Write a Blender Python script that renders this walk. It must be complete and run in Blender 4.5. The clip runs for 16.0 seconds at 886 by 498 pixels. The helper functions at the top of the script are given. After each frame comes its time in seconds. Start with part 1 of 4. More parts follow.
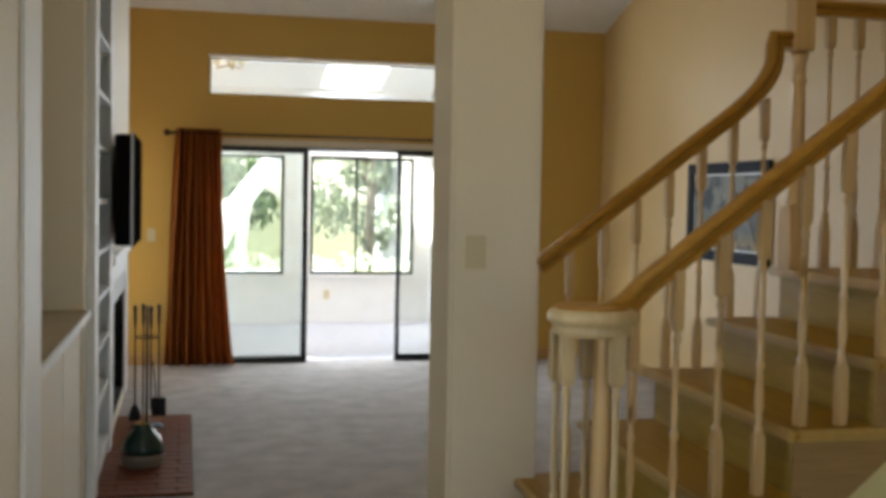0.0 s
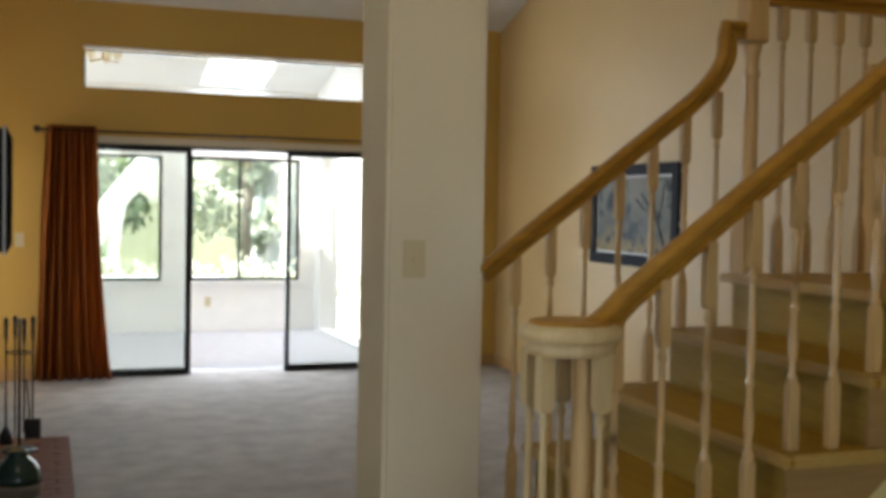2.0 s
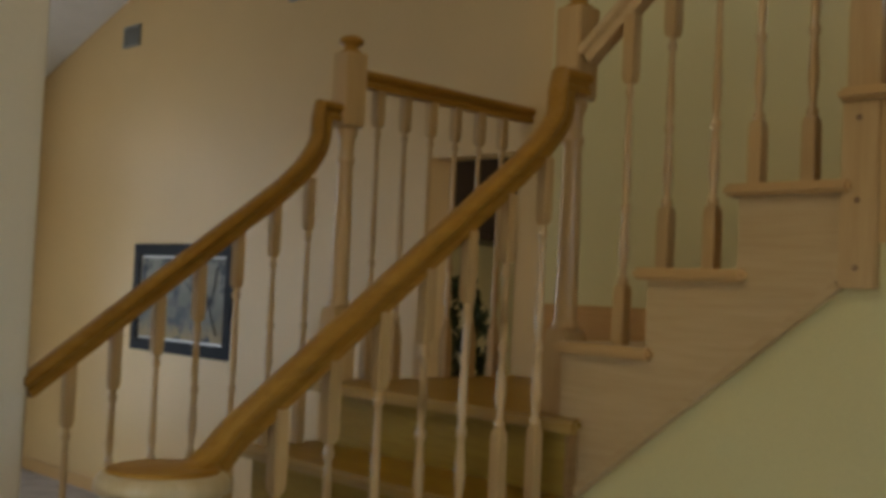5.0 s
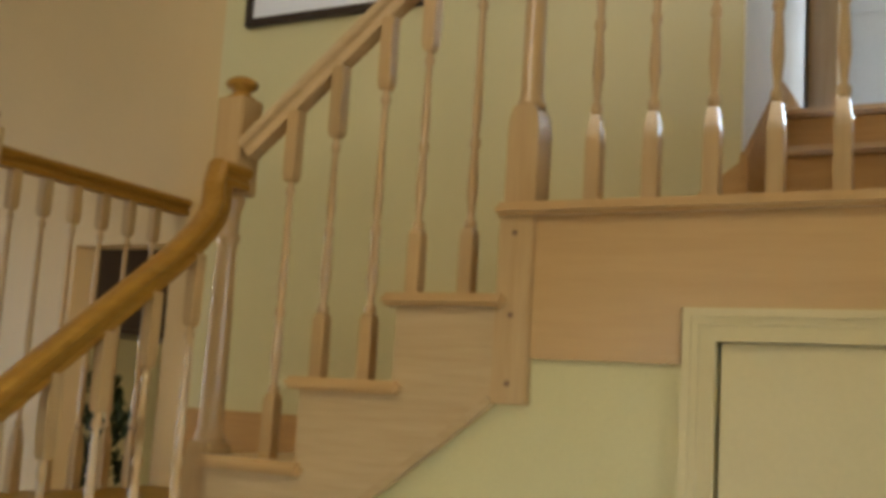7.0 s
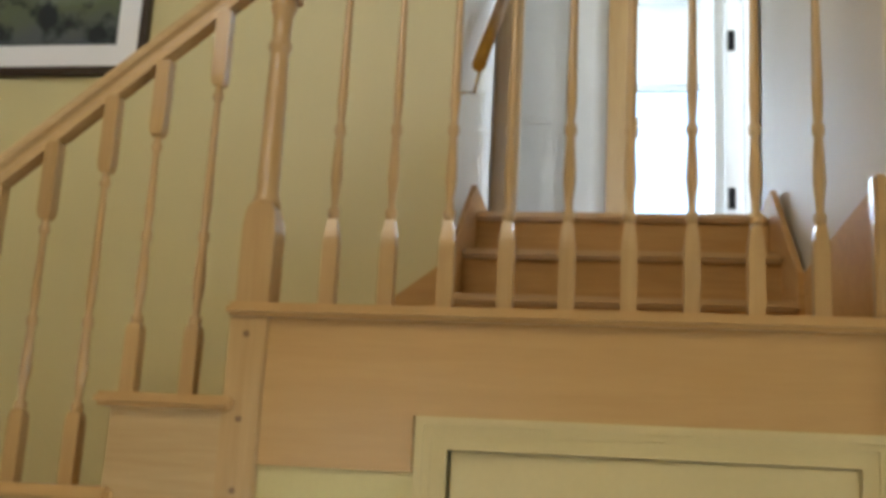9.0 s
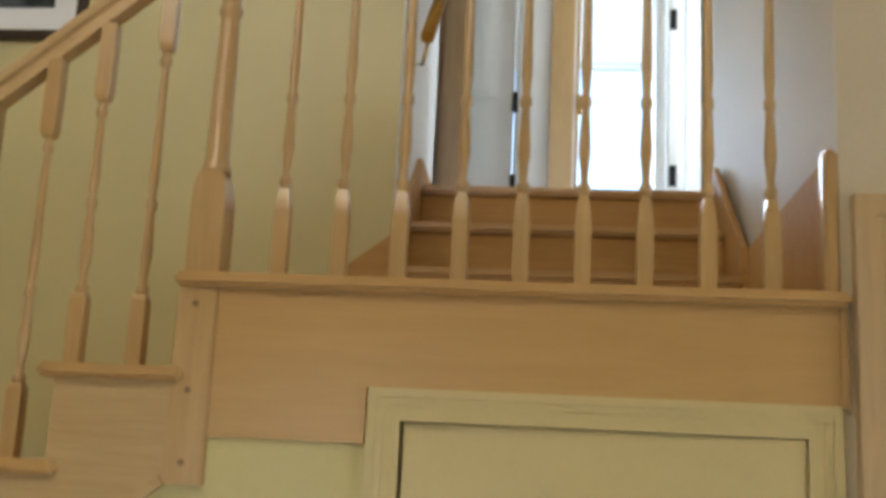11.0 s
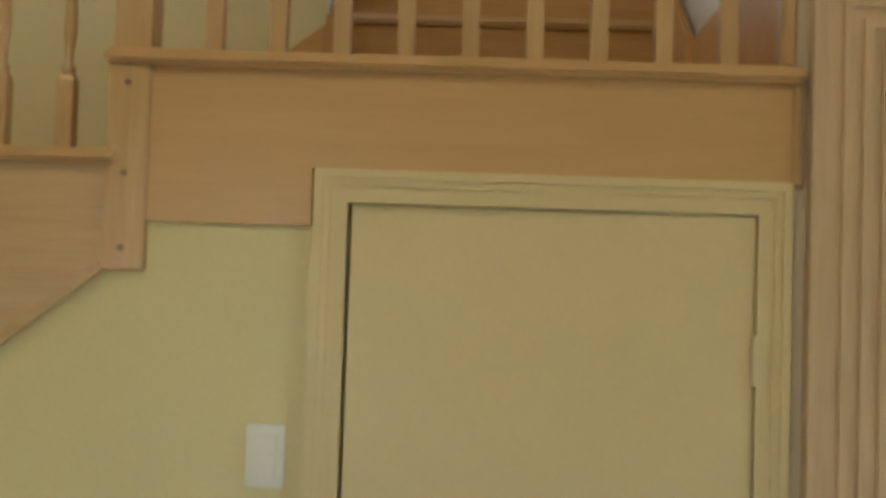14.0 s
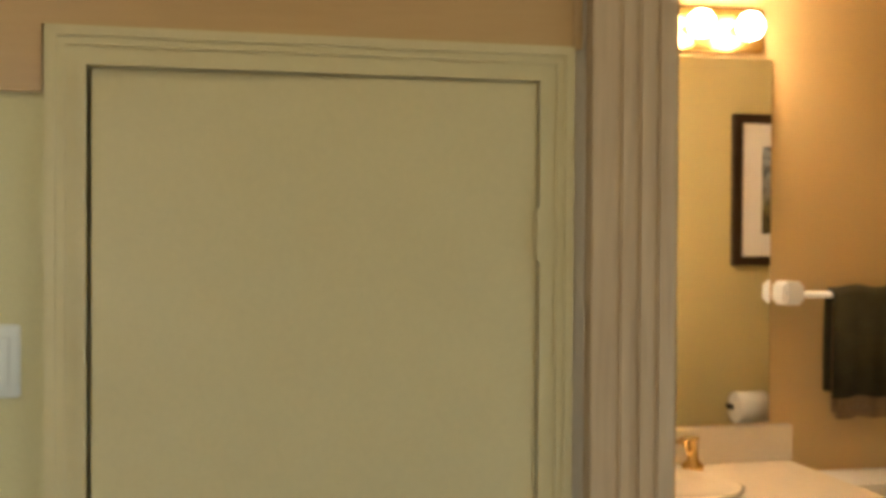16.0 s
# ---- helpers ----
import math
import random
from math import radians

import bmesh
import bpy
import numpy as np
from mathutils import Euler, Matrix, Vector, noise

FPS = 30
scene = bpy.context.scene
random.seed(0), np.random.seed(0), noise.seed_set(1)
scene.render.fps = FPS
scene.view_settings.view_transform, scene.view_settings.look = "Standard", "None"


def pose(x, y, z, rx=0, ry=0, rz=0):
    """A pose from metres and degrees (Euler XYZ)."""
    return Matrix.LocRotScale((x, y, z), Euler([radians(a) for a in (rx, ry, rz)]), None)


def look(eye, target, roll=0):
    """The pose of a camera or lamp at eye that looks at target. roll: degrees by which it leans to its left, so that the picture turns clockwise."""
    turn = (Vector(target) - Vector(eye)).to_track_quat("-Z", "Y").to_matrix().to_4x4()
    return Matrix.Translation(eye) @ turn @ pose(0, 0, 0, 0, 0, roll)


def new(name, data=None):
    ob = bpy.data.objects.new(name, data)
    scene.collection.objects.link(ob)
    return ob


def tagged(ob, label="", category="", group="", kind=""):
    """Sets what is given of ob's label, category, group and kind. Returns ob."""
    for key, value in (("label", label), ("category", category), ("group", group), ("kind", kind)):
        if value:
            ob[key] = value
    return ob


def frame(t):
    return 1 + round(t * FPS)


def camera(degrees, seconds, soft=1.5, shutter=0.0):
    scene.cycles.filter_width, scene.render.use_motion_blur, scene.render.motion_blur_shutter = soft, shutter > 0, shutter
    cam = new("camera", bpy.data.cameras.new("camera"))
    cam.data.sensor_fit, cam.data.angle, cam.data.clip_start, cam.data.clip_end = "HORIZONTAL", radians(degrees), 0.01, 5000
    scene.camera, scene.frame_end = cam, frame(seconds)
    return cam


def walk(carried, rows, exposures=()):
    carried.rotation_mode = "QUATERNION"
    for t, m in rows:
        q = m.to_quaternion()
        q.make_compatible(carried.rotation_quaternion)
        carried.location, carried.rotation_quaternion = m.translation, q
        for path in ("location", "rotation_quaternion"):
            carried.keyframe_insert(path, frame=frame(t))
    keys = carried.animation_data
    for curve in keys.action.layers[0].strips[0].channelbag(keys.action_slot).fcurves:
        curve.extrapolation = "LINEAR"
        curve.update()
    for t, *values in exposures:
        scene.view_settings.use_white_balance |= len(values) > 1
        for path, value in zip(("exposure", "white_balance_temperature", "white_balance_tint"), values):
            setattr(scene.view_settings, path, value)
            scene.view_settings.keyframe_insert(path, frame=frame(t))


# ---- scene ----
PATH = [
    (0, pose(0.000, 0.000, 1.521, 87.40, -1.04, -13.19)),
    (0.5, pose(-0.012, 0.126, 1.516, 87.25, -1.06, -13.91)),
    (1, pose(-0.033, 0.259, 1.515, 87.23, -0.86, -15.31)),
    (1.5, pose(-0.074, 0.344, 1.515, 87.34, -0.95, -17.37)),
    (2, pose(-0.096, 0.435, 1.509, 87.70, -1.09, -19.91)),
    (2.5, pose(-0.074, 0.568, 1.512, 88.15, -1.35, -22.65)),
    (3, pose(-0.052, 0.690, 1.522, 88.62, -1.53, -26.11)),
    (5.3, pose(0.039, 0.984, 1.580, 93.24, -2.71, -46.99)),
    (5.5, pose(0.051, 0.994, 1.582, 93.85, -2.73, -48.70)),
    (6, pose(0.078, 1.023, 1.585, 95.30, -3.33, -53.43)),
    (6.5, pose(0.108, 1.030, 1.596, 96.78, -3.43, -57.76)),
    (7, pose(0.142, 1.046, 1.606, 98.35, -3.64, -62.22)),
    (7.5, pose(0.161, 1.053, 1.629, 99.57, -3.39, -66.56)),
    (8, pose(0.151, 1.061, 1.642, 100.90, -3.28, -71.02)),
    (8.5, pose(0.099, 1.147, 1.658, 102.05, -3.04, -76.77)),
    (9, pose(0.077, 1.228, 1.675, 102.73, -3.01, -81.20)),
    (11.5, pose(0.098, 1.278, 1.660, 101.11, -2.64, -85.41)),
    (12, pose(0.115, 1.290, 1.657, 99.44, -2.59, -85.88)),
    (12.5, pose(0.132, 1.297, 1.648, 97.65, -2.65, -86.26)),
    (13, pose(0.145, 1.301, 1.638, 95.80, -2.62, -86.55)),
    (13.5, pose(0.154, 1.299, 1.610, 94.36, -2.44, -86.94)),
    (14, pose(0.158, 1.322, 1.588, 92.72, -1.95, -88.76)),
    (14.5, pose(0.171, 1.330, 1.565, 91.29, -1.41, -90.96)),
    (15, pose(0.200, 1.335, 1.533, 90.61, -0.96, -93.79)),
    (15.5, pose(0.259, 1.359, 1.509, 90.11, -0.56, -97.74)),
    (16, pose(0.338, 1.365, 1.501, 89.19, -0.34, -102.37)),
]
cam = camera(44.0, 16.0, soft=4.2, shutter=0.3)
walk(cam, PATH, exposures=[(0.0, 2.04), (3.0, 2.02), (5.5, 1.64), (6.0, 2.15), (6.5, 2.45), (8.0, 2.58), (13.0, 2.47), (15.0, 2.38), (16.0, 2.36)])

# ---- light ----
world = bpy.data.worlds.new("world")
scene.world = world
world.use_nodes = True
sky = world.node_tree.nodes.new("ShaderNodeTexSky")
sky.sky_type, sky.sun_disc = "NISHITA", False
sky.sun_elevation, sky.sun_rotation = radians(55), radians(-108)
world.node_tree.links.new(sky.outputs["Color"], world.node_tree.nodes["Background"].inputs["Color"])
world.node_tree.nodes["Background"].inputs["Strength"].default_value = 0.15
sun = new("sun", bpy.data.lights.new("sun", "SUN"))
sun.data.energy, sun.data.angle, sun.data.color = 5.0, radians(0.5), (1.0, 0.95, 0.86)
sun.matrix_world = look((-6.0, -2.0, 9.0), (0.0, 0.0, 0.0))


def window_lamp(name, at, towards, wide, high, power, colour=(1.0, 1.0, 1.0)):
    """An area lamp for daylight: at a seen opening, or added as fill out of view."""
    lamp = new(name, bpy.data.lights.new(name, "AREA"))
    lamp.data.shape, lamp.data.size, lamp.data.size_y = "RECTANGLE", wide, high
    lamp.data.energy, lamp.data.color = power, colour
    lamp.matrix_world = look(at, towards)
    return lamp


window_lamp("slider_daylight", (1.5, 10.35, 1.12), (1.3, 7.0, 0.75), 2.6, 1.6, 15, (0.78, 0.88, 1.0))
window_lamp("skylight_daylight", (1.9, 12.4, 3.02), (1.9, 12.36, 0.0), 0.65, 1.2, 7, (0.88, 0.92, 1.0))
# Fill through an unseen left opening, added to whiten the sunroom.
window_lamp("sunroom_side_fill", (-2.2, 11.7, 1.45), (1.0, 11.7, 0.9), 2.3, 1.8, 13, (0.90, 0.94, 1.0))
window_lamp("clerestory_daylight", (1.5, 10.3, 2.59), (1.5, 5.0, 2.0), 2.5, 0.3, 5, (0.92, 0.96, 1.0))
# Added lamp: brightens the back wall beside the curtain from out of sight.
window_lamp("side_fill_light", (-1.36, 9.51, 1.3), (3.0, 9.7, 1.3), 0.7, 1.5, 1.7, (1.0, 0.95, 0.85))
# No entry window is known; this lamp adds cool fill from behind.
window_lamp("entry_fill_light", (0.5, -2.38, 1.6), (0.8, 3.0, 1.5), 1.7, 2.2, 2.1, (0.84, 0.93, 1.0))
# Invented high opening on the left, added to light stairs and landing walls.
window_lamp("upper_fill_light", (-0.40, 2.45, 4.2), (2.2, 2.3, 2.0), 1.7, 1.1, 4.7, (1.0, 0.855, 0.60))
# Unseen window, added; the glint on the switch plate suggested its place.
window_lamp("unseen_hall_window_light", (-0.50, 2.15, 1.5), (2.13, 2.15, 1.4), 0.8, 1.2, 0.10, (0.80, 0.90, 1.0))
window_lamp("bedroom_daylight", (7.49, 1.2, 3.84), (4.0, 1.2, 3.84), 1.4, 1.5, 25, (0.68, 0.83, 1.0))
# Added lamp at an unseen opening, to brighten the wall beside the upper steps.
window_lamp("upper_hall_fill", (4.31, -0.49, 3.75), (3.6, 1.7, 3.1), 0.46, 1.2, 7.0, (0.80, 0.90, 1.0))

# ---- materials ----


def material(name, colour, rough=0.6, metal=0.0, vary=0.12, scale=6.0, fine=90.0, bump=0.15, bump_scale=None, depth=0.002):
    """A surface with broad and fine variation of tone and a fine relief."""
    m = bpy.data.materials.new(name)
    m.use_nodes = True
    n, l = m.node_tree.nodes, m.node_tree.links
    b = n["Principled BSDF"]
    b.inputs["Roughness"].default_value, b.inputs["Metallic"].default_value = rough, metal
    at = n.new("ShaderNodeTexCoord")
    broad, small = n.new("ShaderNodeTexNoise"), n.new("ShaderNodeTexNoise")
    broad.inputs["Scale"].default_value, small.inputs["Scale"].default_value = scale, fine
    broad.inputs["Detail"].default_value = small.inputs["Detail"].default_value = 4.0
    for tex in (broad, small):
        l.new(at.outputs["Object"], tex.inputs["Vector"])
    both = n.new("ShaderNodeMath")
    both.operation = "ADD"
    l.new(broad.outputs["Fac"], both.inputs[0])
    l.new(small.outputs["Fac"], both.inputs[1])
    ramp = n.new("ShaderNodeMapRange")
    ramp.inputs["From Min"].default_value, ramp.inputs["From Max"].default_value = 0.6, 1.4
    ramp.inputs["To Min"].default_value, ramp.inputs["To Max"].default_value = 1.0 - vary, 1.0 + vary
    l.new(both.outputs[0], ramp.inputs["Value"])
    tint = n.new("ShaderNodeMix")
    tint.data_type, tint.blend_type = "RGBA", "MULTIPLY"
    tint.inputs["Factor"].default_value = 1.0
    tint.inputs["A"].default_value = (*colour, 1)
    l.new(ramp.outputs["Result"], tint.inputs["B"])
    l.new(tint.outputs["Result"], b.inputs["Base Color"])
    if bump:
        grain = n.new("ShaderNodeTexNoise")
        grain.inputs["Scale"].default_value = bump_scale or fine
        grain.inputs["Detail"].default_value = 3.0
        l.new(at.outputs["Object"], grain.inputs["Vector"])
        relief = n.new("ShaderNodeBump")
        relief.inputs["Strength"].default_value, relief.inputs["Distance"].default_value = bump, depth
        l.new(grain.outputs["Fac"], relief.inputs["Height"])
        l.new(relief.outputs["Normal"], b.inputs["Normal"])
    return m


def timber(name, light, dark, along="Z", rough=0.35, stretch=14.0, coat=0.2):
    """Wood with grain that runs along one axis, and a tone of its own for each piece."""
    m = bpy.data.materials.new(name)
    m.use_nodes = True
    n, l = m.node_tree.nodes, m.node_tree.links
    b = n["Principled BSDF"]
    b.inputs["Roughness"].default_value = rough
    b.inputs["Coat Weight"].default_value, b.inputs["Coat Roughness"].default_value = coat, 0.25
    at, fit, own = n.new("ShaderNodeTexCoord"), n.new("ShaderNodeMapping"), n.new("ShaderNodeObjectInfo")
    fit.inputs["Scale"].default_value = [1.0 if a == along else stretch for a in "XYZ"]
    shift = n.new("ShaderNodeVectorMath")
    shift.operation = "SCALE"
    shift.inputs["Scale"].default_value = 37.0
    l.new(own.outputs["Random"], shift.inputs[0])
    l.new(shift.outputs[0], fit.inputs["Location"])
    l.new(at.outputs["Object"], fit.inputs["Vector"])
    figure, grain = n.new("ShaderNodeTexNoise"), n.new("ShaderNodeTexNoise")
    figure.inputs["Scale"].default_value, figure.inputs["Distortion"].default_value = 1.6, 1.2
    grain.inputs["Scale"].default_value, grain.inputs["Detail"].default_value = 9.0, 6.0
    for tex in (figure, grain):
        l.new(fit.outputs["Vector"], tex.inputs["Vector"])
    half = n.new("ShaderNodeMix")
    half.inputs["Factor"].default_value = 0.45
    l.new(figure.outputs["Fac"], half.inputs["A"])
    l.new(grain.outputs["Fac"], half.inputs["B"])
    ramp = n.new("ShaderNodeValToRGB")
    ramp.color_ramp.elements[0].position, ramp.color_ramp.elements[1].position = 0.34, 0.66
    ramp.color_ramp.elements[0].color, ramp.color_ramp.elements[1].color = (*dark, 1), (*light, 1)
    l.new(half.outputs["Result"], ramp.inputs["Fac"])
    tone = n.new("ShaderNodeMapRange")
    tone.inputs["To Min"].default_value, tone.inputs["To Max"].default_value = 0.9, 1.08
    l.new(own.outputs["Random"], tone.inputs["Value"])
    tint = n.new("ShaderNodeMix")
    tint.data_type, tint.blend_type = "RGBA", "MULTIPLY"
    tint.inputs["Factor"].default_value = 1.0
    l.new(ramp.outputs["Color"], tint.inputs["A"])
    l.new(tone.outputs["Result"], tint.inputs["B"])
    l.new(tint.outputs["Result"], b.inputs["Base Color"])
    relief = n.new("ShaderNodeBump")
    relief.inputs["Strength"].default_value, relief.inputs["Distance"].default_value = 0.12, 0.001
    l.new(grain.outputs["Fac"], relief.inputs["Height"])
    l.new(relief.outputs["Normal"], b.inputs["Normal"])
    return m


def glow(name, colour, strength):
    m = bpy.data.materials.new(name)
    m.use_nodes = True
    b = m.node_tree.nodes["Principled BSDF"]
    b.inputs["Base Color"].default_value = (*colour, 1)
    b.inputs["Emission Color"].default_value, b.inputs["Emission Strength"].default_value = (*colour, 1), strength
    return m


def clear_glass(name):
    m = bpy.data.materials.new(name)
    m.use_nodes = True
    n, l = m.node_tree.nodes, m.node_tree.links
    see, shine, mix, edge = n.new("ShaderNodeBsdfTransparent"), n.new("ShaderNodeBsdfGlossy"), n.new("ShaderNodeMixShader"), n.new("ShaderNodeFresnel")
    see.inputs["Color"].default_value = (0.95, 0.97, 0.96, 1)
    shine.inputs["Roughness"].default_value = 0.02
    l.new(edge.outputs["Fac"], mix.inputs["Fac"])
    l.new(see.outputs[0], mix.inputs[1])
    l.new(shine.outputs[0], mix.inputs[2])
    l.new(mix.outputs[0], n["Material Output"].inputs["Surface"])
    return m


GOLD = material("golden_cream_wall_paint", (0.63, 0.44, 0.195), 0.47, vary=0.05, scale=1.5, fine=160, bump=0.25, bump_scale=220)
PAINT = material("pale_yellow_green_wall_paint", (0.61, 0.53, 0.262), 0.42, vary=0.05, scale=1.5, fine=160, bump=0.25, bump_scale=220)
AMBER = material("amber_wall_paint", (0.60, 0.378, 0.088), 0.6, vary=0.05, scale=1.5, fine=160, bump=0.25, bump_scale=220)
CREAM = material("cream_wall_paint", (0.76, 0.69, 0.55), 0.65, vary=0.05, scale=1.5, fine=160, bump=0.25, bump_scale=220)
BEIGE = material("greyed_beige_wall_paint", (0.60, 0.52, 0.39), 0.65, vary=0.05, scale=1.5, fine=160, bump=0.25, bump_scale=220)
TRIM = material("painted_trim", (0.625, 0.512, 0.262), 0.4, vary=0.04, bump=0.05)
WHITE = material("white_paint", (0.82, 0.82, 0.80), 0.6, vary=0.04, bump=0.15, bump_scale=200)
CEILING = material("white_ceiling_texture", (0.80, 0.79, 0.76), 0.9, vary=0.05, bump=0.5, bump_scale=140, depth=0.004)
CARPET = material("beige_carpet", (0.48, 0.445, 0.42), 0.95, vary=0.34, scale=5, fine=260, bump=0.8, bump_scale=320, depth=0.008)
OAK = timber("pickled_oak", (0.54, 0.355, 0.155), (0.455, 0.285, 0.108), "Z", 0.3, coat=0.7)
OAK_Y = timber("pickled_oak_board", (0.58, 0.41, 0.21), (0.50, 0.34, 0.155), "Y")
OAK_X = timber("oak_riser_board", (0.555, 0.345, 0.138), (0.51, 0.312, 0.118), "Y", coat=0.08)
SKIRT = timber("matt_oak_skirt", (0.56, 0.315, 0.098), (0.47, 0.25, 0.072), "Y", 0.7, coat=0.0)
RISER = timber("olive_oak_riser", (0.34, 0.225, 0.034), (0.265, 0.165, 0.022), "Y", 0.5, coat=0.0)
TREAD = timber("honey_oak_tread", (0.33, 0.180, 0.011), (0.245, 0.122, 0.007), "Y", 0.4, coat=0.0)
RAIL = timber("honey_oak_rail", (0.42, 0.215, 0.030), (0.31, 0.145, 0.018), "X", 0.4, coat=0.0)
for stain in (TREAD, RISER, RAIL):
    stain.node_tree.nodes["Principled BSDF"].inputs["Specular IOR Level"].default_value = 0.22
GREIGE = timber("grey_pickled_casing", (0.56, 0.40, 0.22), (0.45, 0.315, 0.17), "Z", 0.55, coat=0.0)
# Darker copy of the string oak: the first flight's side rendered too bright.
SIDE = timber("darkened_string_oak", (0.30, 0.175, 0.062), (0.235, 0.13, 0.043), "X", 0.5, coat=0.0)
# For the nosing strips only: paler than the treads they edge.
NOSE = timber("paler_oak_nosing", (0.42, 0.265, 0.070), (0.34, 0.205, 0.048), "Y", 0.35, coat=0.1)
PICKLE = timber("pale_pickled_oak", (0.55, 0.42, 0.225), (0.46, 0.34, 0.17), "Z")
BLACK = material("black_metal", (0.015, 0.015, 0.016), 0.4, vary=0.1, bump=0.03)
BLACK.node_tree.nodes["Principled BSDF"].inputs["Specular IOR Level"].default_value = 0.2
BRICK = material("red_hearth_brick", (0.175, 0.050, 0.020), 0.4, vary=0.3, scale=14, bump=0.5)
BRICK.node_tree.nodes["Principled BSDF"].inputs["Specular IOR Level"].default_value = 0.15
MORTAR = material("grey_mortar", (0.075, 0.032, 0.02), 0.9, vary=0.2, bump=0.5)
CURTAIN = material("rust_velvet", (0.38, 0.115, 0.014), 0.75, vary=0.2, scale=12, bump=0.2)
IVORY = material("ivory_plastic", (0.62, 0.55, 0.36), 0.4, vary=0.03, bump=0)
OFF_WHITE = material("off_white_plastic", (0.66, 0.65, 0.56), 0.2, vary=0.02, bump=0)
PLASTIC = material("white_plastic", (0.85, 0.85, 0.83), 0.3, vary=0.02, bump=0)
BRASS = material("brass", (0.70, 0.48, 0.18), 0.25, 1.0, vary=0.1, bump=0.02)
GLASS = clear_glass("window_glass")

# ---- shapes ----


def box(bm, lo, hi, bevel=0.0):
    made = bmesh.ops.create_cube(bm, size=1.0, matrix=Matrix.LocRotScale([(a + b) / 2 for a, b in zip(lo, hi)], None, [b - a for a, b in zip(lo, hi)]))
    if bevel:
        edges = {e for v in made["verts"] for e in v.link_edges}
        bmesh.ops.bevel(bm, geom=list(edges), offset=bevel, segments=2, affect="EDGES")
    return bm


def boxed(lo, hi, bevel=0.0):
    return box(bmesh.new(), lo, hi, bevel)


def prism(bm, outline, axis, lo, hi):
    """A flat outline pushed along an axis: outline in the two other axes, in their order."""
    def at(p, d):
        return {"X": (d, p[0], p[1]), "Y": (p[0], d, p[1]), "Z": (p[0], p[1], d)}[axis]
    a, b = [bm.verts.new(at(p, lo)) for p in outline], [bm.verts.new(at(p, hi)) for p in outline]
    bm.faces.new(a), bm.faces.new(b)
    for i in range(len(a)):
        j = (i + 1) % len(a)
        bm.faces.new((a[i], a[j], b[j], b[i]))
    bmesh.ops.recalc_face_normals(bm, faces=bm.faces)
    return bm


def lathe(bm, profile, at=(0, 0, 0), segments=16):
    """A turned shape: rows of radius and height."""
    rings = []
    for r, z in profile:
        rings.append([bm.verts.new((at[0] + r * math.cos(a), at[1] + r * math.sin(a), at[2] + z)) for a in [2 * math.pi * k / segments for k in range(segments)]])
    for low, high in zip(rings, rings[1:]):
        for k in range(segments):
            bm.faces.new((low[k], low[(k + 1) % segments], high[(k + 1) % segments], high[k])).smooth = True
    bm.faces.new(rings[0][::-1]), bm.faces.new(rings[-1])
    return bm


def tube(bm, path, radius, segments=8, flat=1.0):
    rings = []
    for i, p in enumerate(path):
        p = Vector(p)
        way = (Vector(path[min(i + 1, len(path) - 1)]) - Vector(path[max(i - 1, 0)])).normalized()
        side = way.orthogonal().normalized()
        up = way.cross(side)
        rings.append([bm.verts.new(p + radius * (math.cos(a) * side + flat * math.sin(a) * up)) for a in [2 * math.pi * k / segments for k in range(segments)]])
    for low, high in zip(rings, rings[1:]):
        for k in range(segments):
            bm.faces.new((low[k], low[(k + 1) % segments], high[(k + 1) % segments], high[k])).smooth = True
    bm.faces.new(rings[0][::-1]), bm.faces.new(rings[-1])
    return bm


def sweep(bm, section, path):
    """A moulded section (across, up) drawn along a path; up stays in the upright plane of the path."""
    rings = []
    for i, p in enumerate(path):
        p = Vector(p)
        way = (Vector(path[min(i + 1, len(path) - 1)]) - Vector(path[max(i - 1, 0)])).normalized()
        flat = Vector((way.x, way.y, 0))
        flat = flat.normalized() if flat.length > 0.05 else rings_flat
        rings_flat = flat
        side = Vector((flat.y, -flat.x, 0))
        up = side.cross(way).normalized()
        ahead = (Vector(path[min(i + 1, len(path) - 1)]) - p).normalized() if i + 1 < len(path) else way
        mitre = 1.0 / max(0.6, way.dot(ahead))
        rings.append([bm.verts.new(p + a * side + b * mitre * up) for a, b in section])
    n = len(section)
    for low, high in zip(rings, rings[1:]):
        for k in range(n):
            bm.faces.new((low[k], low[(k + 1) % n], high[(k + 1) % n], high[k]))
    bm.faces.new(rings[0][::-1]), bm.faces.new(rings[-1])
    bmesh.ops.recalc_face_normals(bm, faces=bm.faces)
    return bm


def mesh_of(name, bm, mat):
    data = bpy.data.meshes.new(name)
    bm.to_mesh(data)
    bm.free()
    for m in mat if isinstance(mat, (list, tuple)) else [mat]:
        data.materials.append(m)
    return data


def part(name, bm, mat, parent=None, label=""):
    ob = new(name, mesh_of(name, bm, mat))
    ob.parent = parent
    if label:
        tagged(ob, label)
    return ob


def thing(name, label, category, group=""):
    return tagged(new(name), label, category, group)


def structure(name, bm, mat, label, category="wall"):
    return tagged(part(name, bm, mat), label, category, kind="structure")


